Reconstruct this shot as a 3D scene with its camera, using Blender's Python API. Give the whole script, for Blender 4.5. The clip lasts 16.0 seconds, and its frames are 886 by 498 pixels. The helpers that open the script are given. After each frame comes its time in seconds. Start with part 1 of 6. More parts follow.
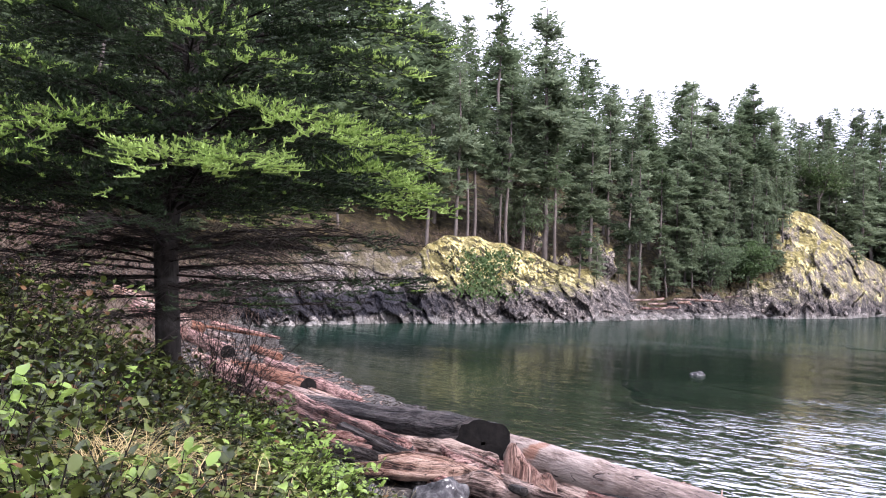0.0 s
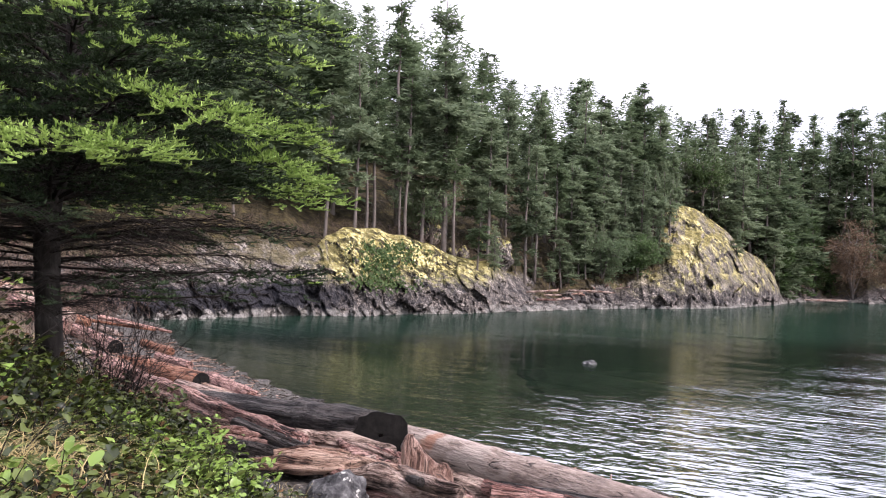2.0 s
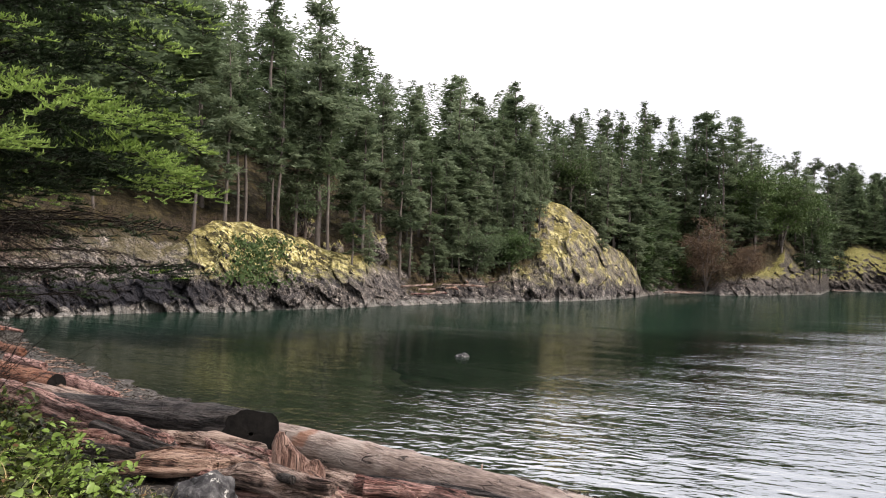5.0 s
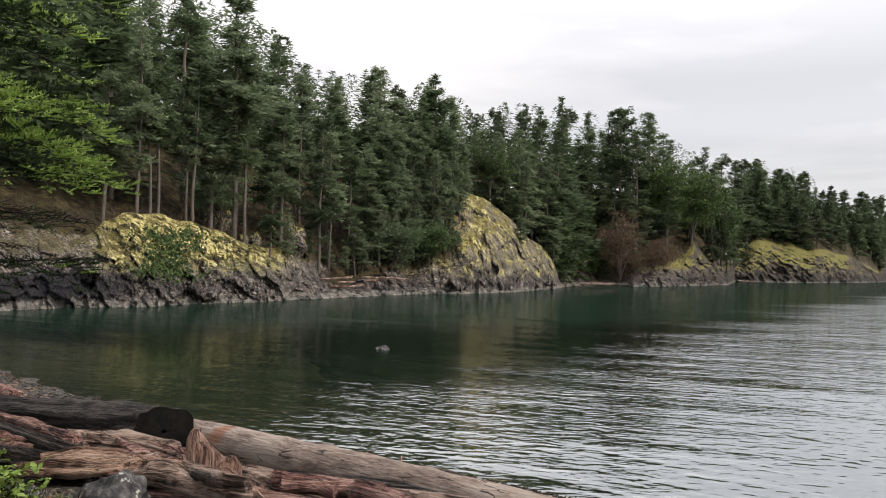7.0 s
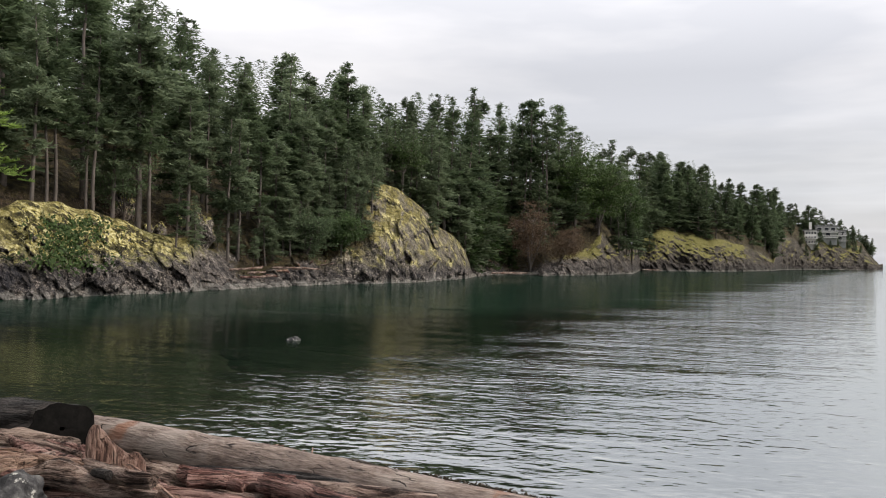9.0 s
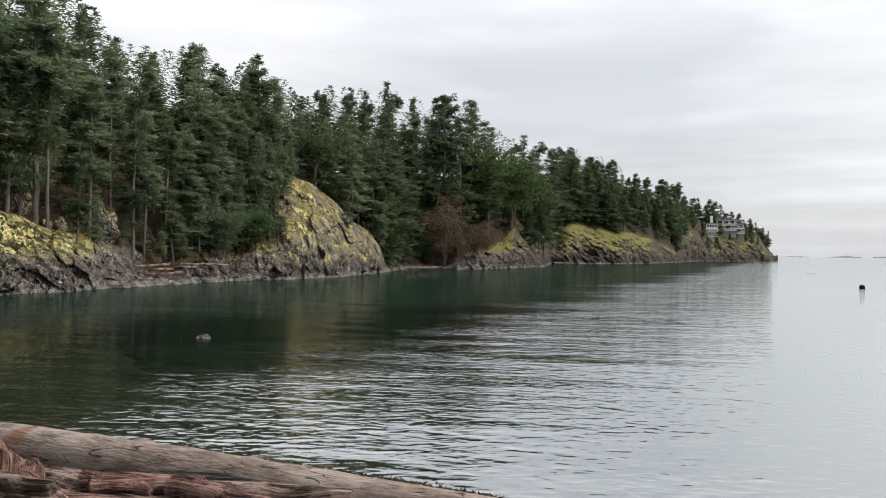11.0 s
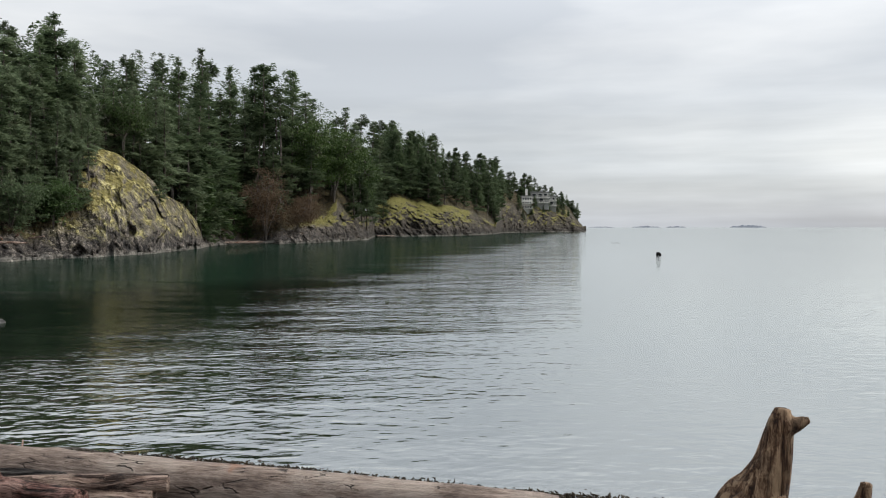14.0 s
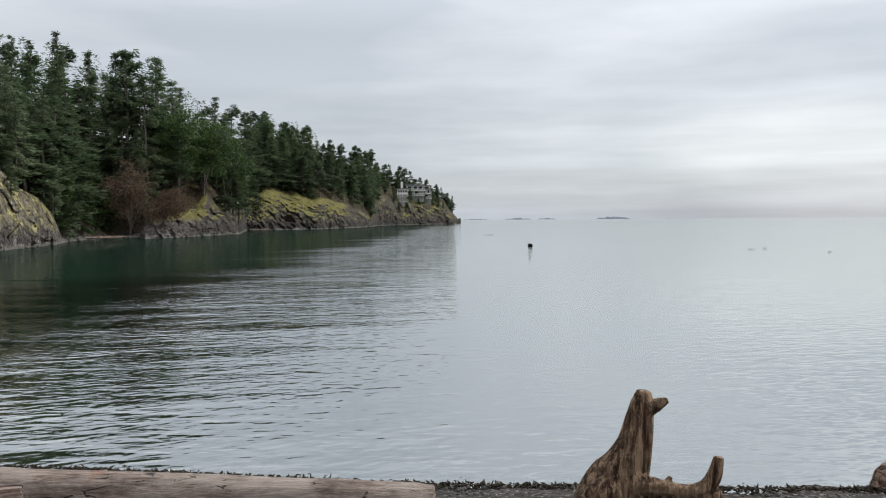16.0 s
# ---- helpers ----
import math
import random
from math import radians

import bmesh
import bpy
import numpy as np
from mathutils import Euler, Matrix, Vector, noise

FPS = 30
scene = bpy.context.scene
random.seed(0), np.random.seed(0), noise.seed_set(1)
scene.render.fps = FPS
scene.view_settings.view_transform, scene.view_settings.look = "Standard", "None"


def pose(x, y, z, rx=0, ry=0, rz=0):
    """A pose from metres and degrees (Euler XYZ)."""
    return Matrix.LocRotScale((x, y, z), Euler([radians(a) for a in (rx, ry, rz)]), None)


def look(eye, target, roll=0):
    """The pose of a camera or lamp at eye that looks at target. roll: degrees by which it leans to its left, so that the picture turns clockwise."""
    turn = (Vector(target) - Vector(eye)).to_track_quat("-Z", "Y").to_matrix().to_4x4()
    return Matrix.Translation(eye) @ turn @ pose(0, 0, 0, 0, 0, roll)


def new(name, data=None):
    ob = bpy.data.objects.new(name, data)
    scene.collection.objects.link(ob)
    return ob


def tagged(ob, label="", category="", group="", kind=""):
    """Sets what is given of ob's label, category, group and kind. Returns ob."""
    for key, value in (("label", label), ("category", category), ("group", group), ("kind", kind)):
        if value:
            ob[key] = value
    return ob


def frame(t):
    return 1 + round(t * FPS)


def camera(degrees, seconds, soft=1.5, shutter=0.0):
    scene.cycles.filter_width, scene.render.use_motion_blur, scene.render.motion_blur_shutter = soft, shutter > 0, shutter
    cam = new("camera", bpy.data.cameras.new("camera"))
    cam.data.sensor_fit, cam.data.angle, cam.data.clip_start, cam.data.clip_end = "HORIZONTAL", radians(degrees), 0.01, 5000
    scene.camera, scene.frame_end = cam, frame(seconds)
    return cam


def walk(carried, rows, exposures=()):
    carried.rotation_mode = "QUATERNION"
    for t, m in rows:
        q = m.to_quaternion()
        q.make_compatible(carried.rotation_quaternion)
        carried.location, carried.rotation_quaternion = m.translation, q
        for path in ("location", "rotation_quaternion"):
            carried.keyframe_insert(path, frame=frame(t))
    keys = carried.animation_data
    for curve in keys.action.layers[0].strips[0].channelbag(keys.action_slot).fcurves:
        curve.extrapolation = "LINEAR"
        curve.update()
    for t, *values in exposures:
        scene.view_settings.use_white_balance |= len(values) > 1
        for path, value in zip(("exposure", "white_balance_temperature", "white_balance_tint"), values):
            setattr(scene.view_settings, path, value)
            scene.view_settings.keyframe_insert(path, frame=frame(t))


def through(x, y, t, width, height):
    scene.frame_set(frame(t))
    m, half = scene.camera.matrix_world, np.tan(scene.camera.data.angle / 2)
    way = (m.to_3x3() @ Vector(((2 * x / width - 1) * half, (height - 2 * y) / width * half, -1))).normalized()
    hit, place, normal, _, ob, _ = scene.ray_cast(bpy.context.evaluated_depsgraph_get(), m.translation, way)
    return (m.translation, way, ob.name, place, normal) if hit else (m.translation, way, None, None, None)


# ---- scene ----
# camera: standing on the bank above the beach, turning to the right
cam = camera(57.4, 16.0, 1.1)
PATH = [
    (0.0, -0.000, -0.000, 3.1, 92.14, -1.56, 0.03),
    (0.5, 0.003, -0.000, 3.1, 91.86, -1.54, -1.31),
    (1.0, 0.008, -0.000, 3.1, 91.66, -1.56, -3.02),
    (1.5, 0.013, -0.001, 3.1, 91.67, -1.55, -4.91),
    (2.0, 0.018, -0.001, 3.1, 91.76, -1.52, -7.08),
    (2.5, 0.023, -0.002, 3.1, 92.00, -1.58, -8.70),
    (3.0, 0.026, -0.002, 3.1, 92.05, -1.65, -9.94),
    (3.5, 0.030, -0.003, 3.1, 92.03, -1.70, -11.51),
    (4.0, 0.034, -0.004, 3.1, 91.89, -1.55, -13.07),
    (6.5, 0.051, -0.009, 3.1, 91.26, -1.21, -20.07),
    (7.0, 0.055, -0.010, 3.1, 91.18, -1.13, -21.56),
    (7.5, 0.059, -0.012, 3.1, 91.06, -1.08, -23.13),
    (8.0, 0.063, -0.014, 3.1, 90.77, -1.14, -24.74),
    (8.5, 0.066, -0.016, 3.1, 90.64, -1.07, -26.31),
    (11.0, 0.083, -0.025, 3.1, 90.27, -0.60, -33.78),
    (11.5, 0.088, -0.028, 3.1, 90.17, -0.20, -35.85),
    (12.0, 0.092, -0.031, 3.1, 90.14, -0.02, -37.81),
    (12.5, 0.096, -0.035, 3.1, 89.75, -0.10, -39.98),
    (13.0, 0.101, -0.039, 3.1, 89.38, -0.08, -42.42),
    (13.5, 0.105, -0.043, 3.1, 88.89, -0.02, -44.38),
    (14.0, 0.108, -0.046, 3.1, 88.44, 0.02, -46.23),
    (14.5, 0.113, -0.052, 3.1, 88.13, 0.14, -48.97),
    (15.0, 0.117, -0.057, 3.1, 88.03, 0.30, -51.52),
    (15.5, 0.120, -0.060, 3.1, 87.93, 0.39, -53.31),
    (16.0, 0.123, -0.064, 3.1, 87.90, 0.33, -55.00),
]

EXPOSURES = [(0.0, 1.46, 6050, 30), (1.0, 1.56, 6150, 30), (2.0, 1.20, 6400, 27), (4.0, 0.9, 6800, 22), (6.5, 0.42, 7050, 16), (8.5, 0.16, 6950, 15), (11.0, 0.23, 6850, 13), (13.0, 0.03, 6750, 11),
             (14.5, 0.0, 6650, 10), (16.0, -0.06, 6500, 10)]
walk(cam, [(t, pose(x, y, z, rx, ry, rz)) for t, x, y, z, rx, ry, rz in PATH], EXPOSURES)
EYE = 3.1


# ---- light: overcast sky, weak broad sun from over the sea ----
def make_world():
    w = bpy.data.worlds.new("overcast_sky")
    w.use_nodes = True
    nt = w.node_tree
    nt.nodes.clear()
    N = nt.nodes.new
    out, bg = N("ShaderNodeOutputWorld"), N("ShaderNodeBackground")
    sky = N("ShaderNodeTexSky")
    sky.sky_type, sky.sun_disc = "NISHITA", False
    sky.sun_elevation, sky.sun_rotation = radians(38), radians(120)
    tc, mp = N("ShaderNodeTexCoord"), N("ShaderNodeMapping")
    mp.inputs["Scale"].default_value = (1.3, 1.3, 6.0)
    n1 = N("ShaderNodeTexNoise")
    n1.inputs["Scale"].default_value, n1.inputs["Detail"].default_value, n1.inputs["Roughness"].default_value = 1.6, 5, 0.5
    ramp = N("ShaderNodeValToRGB")
    ramp.color_ramp.elements[0].position, ramp.color_ramp.elements[0].color = 0.36, (0.50, 0.53, 0.57, 1)
    ramp.color_ramp.elements[1].position, ramp.color_ramp.elements[1].color = 0.66, (0.74, 0.76, 0.78, 1)
    sep, hz = N("ShaderNodeSeparateXYZ"), N("ShaderNodeValToRGB")
    hz.color_ramp.elements[0].position, hz.color_ramp.elements[0].color = 0.0, (0.76, 0.80, 0.87, 1)
    hz.color_ramp.elements[1].position, hz.color_ramp.elements[1].color = 0.9, (2.1, 2.1, 2.08, 1)
    e = hz.color_ramp.elements.new(0.10)
    e.color = (1.0, 1.0, 1.0, 1)
    e = hz.color_ramp.elements.new(0.22)
    e.color = (1.05, 1.05, 1.05, 1)
    e = hz.color_ramp.elements.new(0.36)
    e.color = (1.70, 1.70, 1.69, 1)
    mul = N("ShaderNodeMix")
    mul.data_type, mul.blend_type = "RGBA", "MULTIPLY"
    mul.inputs["Factor"].default_value = 1.0
    mix = N("ShaderNodeMix")
    mix.data_type, mix.blend_type = "RGBA", "ADD"
    mix.inputs["Factor"].default_value = 0.02
    L = nt.links.new
    L(tc.outputs["Generated"], mp.inputs["Vector"])
    L(mp.outputs["Vector"], n1.inputs["Vector"])
    L(n1.outputs["Fac"], ramp.inputs["Fac"])
    L(tc.outputs["Generated"], sep.inputs[0])
    L(sep.outputs["Z"], hz.inputs["Fac"])
    # low bands of cloud over the sea
    mp2, n2, band, low, both = N("ShaderNodeMapping"), N("ShaderNodeTexNoise"), N("ShaderNodeMapRange"), N("ShaderNodeMapRange"), N("ShaderNodeMix")
    mp2.inputs["Scale"].default_value = (1.6, 1.6, 24.0)
    n2.inputs["Scale"].default_value, n2.inputs["Detail"].default_value, n2.inputs["Roughness"].default_value = 1.5, 5, 0.5
    band.inputs["From Min"].default_value, band.inputs["From Max"].default_value, band.inputs["To Min"].default_value, band.inputs["To Max"].default_value = 0.35, 0.65, 0.90, 1.15
    low.inputs["From Min"].default_value, low.inputs["From Max"].default_value, low.inputs["To Min"].default_value, low.inputs["To Max"].default_value = 0.08, 0.22, 1.0, 0.0
    both.data_type, both.blend_type = "RGBA", "MULTIPLY"
    L(tc.outputs["Generated"], mp2.inputs["Vector"])
    L(mp2.outputs["Vector"], n2.inputs["Vector"])
    L(n2.outputs["Fac"], band.inputs["Value"])
    L(sep.outputs["Z"], low.inputs["Value"])
    L(low.outputs["Result"], both.inputs["Factor"])
    L(ramp.outputs["Color"], both.inputs["A"])
    L(band.outputs["Result"], both.inputs["B"])
    L(both.outputs["Result"], mul.inputs["A"])
    L(hz.outputs["Color"], mul.inputs["B"])
    L(mul.outputs["Result"], mix.inputs["A"])
    L(sky.outputs["Color"], mix.inputs["B"])
    L(mix.outputs["Result"], bg.inputs["Color"])
    bg.inputs["Strength"].default_value = 1.0
    L(bg.outputs["Background"], out.inputs["Surface"])
    scene.world = w


make_world()
sun_data = bpy.data.lights.new("sun", "SUN")
sun_data.energy, sun_data.angle, sun_data.color = 2.3, radians(8), (1.0, 0.93, 0.83)
sun = new("sun", sun_data)
sun.matrix_world = look((60, -35, 55), (0, 0, 0))


# ---- materials ----
WAVE = (0.042, 0.012, 0.032, 0.22)  # heights of ripples, fine ripples, swell, and the ripples left in calm water


class Nodes:
    """A node material with a Principled shader."""

    def __init__(self, name, rough=0.8):
        self.m = bpy.data.materials.new(name)
        self.m.use_nodes = True
        self.t = self.m.node_tree
        self.b = self.t.nodes["Principled BSDF"]
        self.out = self.t.nodes["Material Output"]
        self.b.inputs["Roughness"].default_value = rough
        self.b.inputs["Specular IOR Level"].default_value = 0.12
        self.coord = self.t.nodes.new("ShaderNodeTexCoord")

    def n(self, kind):
        return self.t.nodes.new("ShaderNode" + kind)

    def link(self, a, b):
        self.t.links.new(a, b)

    def mapped(self, scale=(1, 1, 1), turn=(0, 0, 0), which="Object"):
        mp = self.n("Mapping")
        mp.inputs["Scale"].default_value = scale
        mp.inputs["Rotation"].default_value = [radians(a) for a in turn]
        self.link(self.coord.outputs[which], mp.inputs["Vector"])
        return mp.outputs["Vector"]

    def turned(self, turn, scale):
        """Turned first, then scaled."""
        mp = self.n("Mapping")
        mp.inputs["Scale"].default_value = scale
        self.link(self.mapped((1, 1, 1), turn), mp.inputs["Vector"])
        return mp.outputs["Vector"]

    def noise(self, scale, vec, detail=6, rough=0.55, distort=0.0):
        x = self.n("TexNoise")
        x.inputs["Scale"].default_value, x.inputs["Detail"].default_value = scale, detail
        x.inputs["Roughness"].default_value, x.inputs["Distortion"].default_value = rough, distort
        self.link(vec, x.inputs["Vector"])
        return x.outputs["Fac"]

    def voronoi(self, scale, vec, feature="F1", out="Distance"):
        x = self.n("TexVoronoi")
        x.feature = feature
        x.inputs["Scale"].default_value = scale
        self.link(vec, x.inputs["Vector"])
        return x.outputs[out]

    def ramp(self, fac, stops):
        r = self.n("ValToRGB")
        els = r.color_ramp.elements
        while len(els) < len(stops):
            els.new(0.5)
        for el, (p, c) in zip(els, stops):
            el.position = p
            el.color = (*c, 1) if len(c) == 3 else c
        self.link(fac, r.inputs["Fac"])
        return r.outputs["Color"]

    def step(self, fac, lo, hi):
        m = self.n("MapRange")
        m.interpolation_type = "SMOOTHSTEP"
        m.inputs["From Min"].default_value, m.inputs["From Max"].default_value = lo, hi
        self.link(fac, m.inputs["Value"])
        return m.outputs["Result"]

    def mix(self, fac, a, b, blend="MIX"):
        x = self.n("Mix")
        x.data_type, x.blend_type = "RGBA", blend
        for s, v in ((x.inputs["Factor"], fac), (x.inputs["A"], a), (x.inputs["B"], b)):
            if isinstance(v, (int, float)):
                s.default_value = v
            elif isinstance(v, tuple):
                s.default_value = (*v, 1)
            else:
                self.link(v, s)
        return x.outputs["Result"]

    def math(self, op, a, b=0.0):
        x = self.n("Math")
        x.operation = op
        for s, v in zip(x.inputs, (a, b)):
            if isinstance(v, (int, float)):
                s.default_value = v
            else:
                self.link(v, s)
        return x.outputs[0]

    def colour(self, c):
        self.link(c, self.b.inputs["Base Color"])

    def bump(self, h, strength, dist):
        x = self.n("Bump")
        x.inputs["Strength"].default_value, x.inputs["Distance"].default_value = strength, dist
        self.link(h, x.inputs["Height"])
        self.link(x.outputs["Normal"], self.b.inputs["Normal"])


def leaf_mat(name, dark, light, rough=0.5, through=0.25, spec=0.12, lo=0.15, hi=0.85):
    k = Nodes(name, rough)
    g, o = k.n("NewGeometry"), k.n("ObjectInfo")
    v = k.mix(0.35, g.outputs["Random Per Island"], o.outputs["Random"])
    big = k.noise(0.8, k.mapped(), 3)
    c = k.ramp(k.mix(0.4, v, big), [(lo, dark), (hi, light)])
    k.colour(c)
    k.b.inputs["Specular IOR Level"].default_value = spec
    tr = k.n("BsdfTranslucent")
    k.link(c, tr.inputs["Color"])
    ms = k.n("MixShader")
    ms.inputs[0].default_value = through
    k.link(k.b.outputs[0], ms.inputs[1])
    k.link(tr.outputs[0], ms.inputs[2])
    k.link(ms.outputs[0], k.out.inputs["Surface"])
    return k.m


def bark_mat(name, dark, light, scale=9.0):
    k = Nodes(name, 0.9)
    v = k.mapped((1, 1, 0.22))
    n = k.noise(scale, v, 8, 0.65)
    patches = k.noise(2.2, k.mapped(), 4)
    c = k.mix(k.step(patches, 0.5, 0.7), k.ramp(n, [(0.3, dark), (0.7, light)]), k.ramp(n, [(0.3, light), (0.8, (0.11, 0.11, 0.10))]))
    k.colour(c)
    k.bump(n, 0.8, 0.02)
    return k.m


def drift_mat(name, dark, mid, light, stain=None, split=0.85, along=0):
    """Weathered driftwood: grain and drying splits run along the log's own axis."""
    k = Nodes(name, 0.62)
    k.b.inputs["Specular IOR Level"].default_value = 0.2
    run = lambda f: tuple(f if i == along else 1.0 for i in range(3))
    warp = k.noise(1.6, k.mapped(), 3, 0.5)
    add = k.n("VectorMath")
    add.operation = "MULTIPLY_ADD"
    add.inputs[1].default_value = (0.14, 0.14, 0.14)
    k.link(warp, add.inputs[0])
    k.link(k.mapped(), add.inputs[2])

    def grain_vec(f):
        mp = k.n("Mapping")
        mp.inputs["Scale"].default_value = run(f)
        k.link(add.outputs[0], mp.inputs["Vector"])
        return mp.outputs["Vector"]

    grain = k.noise(16.0, grain_vec(0.07), 10, 0.72, 0.3)
    fine = k.noise(70.0, grain_vec(0.05), 5, 0.65)
    splits = k.noise(9.0, grain_vec(0.035), 3, 0.5, 0.2)
    blotch = k.noise(2.3, k.mapped(), 7, 0.65)
    c = k.ramp(grain, [(0.41, dark), (0.485, mid), (0.58, light)])
    c = k.mix(k.step(blotch, 0.50, 0.66), c, k.mix(0.55, c, light))
    c = k.mix(k.step(blotch, 0.47, 0.33), c, k.mix(0.6, c, dark))
    if stain:
        c = k.mix(k.step(k.noise(0.9, k.mapped((0.8, 1.6, 1.6)), 5), 0.60, 0.72), c, k.mix(0.45, stain, c))
    c = k.mix(k.step(fine, 0.60, 0.74), c, k.mix(0.55, c, dark))
    line = k.math("SUBTRACT", 1.0, k.step(k.math("ABSOLUTE", k.math("SUBTRACT", splits, 0.47)), 0.004, 0.020))
    split2 = k.noise(21.0, grain_vec(0.045), 3, 0.5, 0.2)
    line2 = k.math("SUBTRACT", 1.0, k.step(k.math("ABSOLUTE", k.math("SUBTRACT", split2, 0.5)), 0.003, 0.016))
    gap = k.math("MAXIMUM", k.math("MULTIPLY", line, k.step(blotch, 0.68, 0.46)), k.math("MULTIPLY", line2, k.step(blotch, 0.42, 0.58)))
    c = k.mix(k.math("MULTIPLY", gap, split), c, (0.012, 0.010, 0.009))
    k.colour(c)
    h = k.math("SUBTRACT", k.math("ADD", grain, k.math("ADD", k.math("MULTIPLY", fine, 0.3), k.math("MULTIPLY", blotch, 0.5))), k.math("MULTIPLY", gap, 0.5))
    k.bump(h, 1.0, 0.10)
    return k.m


def worn_log_mat():
    """A barkless log bleached by the weather, with short checks and a rusty knot."""
    k = Nodes("bleached_log", 0.6)
    k.b.inputs["Specular IOR Level"].default_value = 0.3
    run = k.mapped((0.16, 1, 1))
    fine = k.noise(26.0, run, 8, 0.7)
    blotch = k.noise(2.6, k.mapped((0.6, 1, 1)), 6, 0.62)
    c = k.ramp(fine, [(0.34, (0.080, 0.056, 0.045)), (0.5, (0.205, 0.155, 0.128)), (0.66, (0.36, 0.29, 0.245))])
    c = k.mix(k.step(blotch, 0.46, 0.62), c, k.mix(0.5, c, (0.40, 0.345, 0.30)))
    c = k.mix(k.step(blotch, 0.46, 0.34), c, k.mix(0.55, c, (0.085, 0.062, 0.052)))
    bend = k.n("VectorMath")
    bend.operation = "MULTIPLY_ADD"
    bend.inputs[1].default_value = (0.05, 0.05, 0.05)
    k.link(k.noise(5.0, k.mapped(), 4), bend.inputs[0])
    k.link(run, bend.inputs[2])
    edge = k.voronoi(10.0, bend.outputs[0], "DISTANCE_TO_EDGE")
    check = k.math("MULTIPLY", k.math("SUBTRACT", 1.0, k.step(edge, 0.008, 0.040)), k.step(k.noise(3.4, k.mapped(), 5, 0.6), 0.50, 0.60))
    c = k.mix(check, c, (0.016, 0.012, 0.010))
    knot = k.math("MULTIPLY", k.step(k.noise(1.3, k.mapped(), 5), 0.63, 0.72), 0.7)
    c = k.mix(knot, c, (0.24, 0.095, 0.045))
    k.colour(c)
    k.bump(k.math("SUBTRACT", k.math("ADD", fine, blotch), check), 0.9, 0.04)
    return k.m


def ground_mat():
    """Shingle beach below, litter and soil on the bank."""
    k = Nodes("shingle_and_soil", 0.85)
    v = k.mapped()
    g = k.n("NewGeometry")
    pos = k.n("SeparateXYZ")
    k.link(g.outputs["Position"], pos.inputs[0])
    peb = k.voronoi(26.0, v, "F1", "Color")
    edge = k.voronoi(26.0, v, "DISTANCE_TO_EDGE")
    sp = k.n("SeparateColor")
    k.link(peb, sp.inputs[0])
    peb = sp.outputs[0]
    col = k.ramp(peb, [(0.0, (0.014, 0.012, 0.010)), (0.5, (0.038, 0.033, 0.028)), (0.88, (0.085, 0.076, 0.067)), (1.0, (0.26, 0.24, 0.22))])
    col = k.mix(k.step(edge, 0.0, 0.12), (0.05, 0.05, 0.048), col)
    soil = k.ramp(k.noise(5.0, v, 8, 0.7), [(0.3, (0.030, 0.022, 0.016)), (0.55, (0.085, 0.065, 0.045)), (0.75, (0.15, 0.122, 0.075))])
    edge_n = k.math("ADD", pos.outputs["Z"], k.math("MULTIPLY", k.noise(1.5, v, 4), 0.5))
    c = k.mix(k.step(edge_n, 1.15, 1.5), col, soil)
    weed = k.ramp(k.noise(3.0, v, 6), [(0.35, (0.034, 0.034, 0.024)), (0.65, (0.10, 0.092, 0.065))])
    c = k.mix(k.step(pos.outputs["Z"], -0.1, -0.35), c, weed)
    k.colour(c)
    k.bump(k.math("ADD", edge, k.math("MULTIPLY", k.noise(40.0, v, 3), 0.3)), 0.7, 0.02)
    return k.m


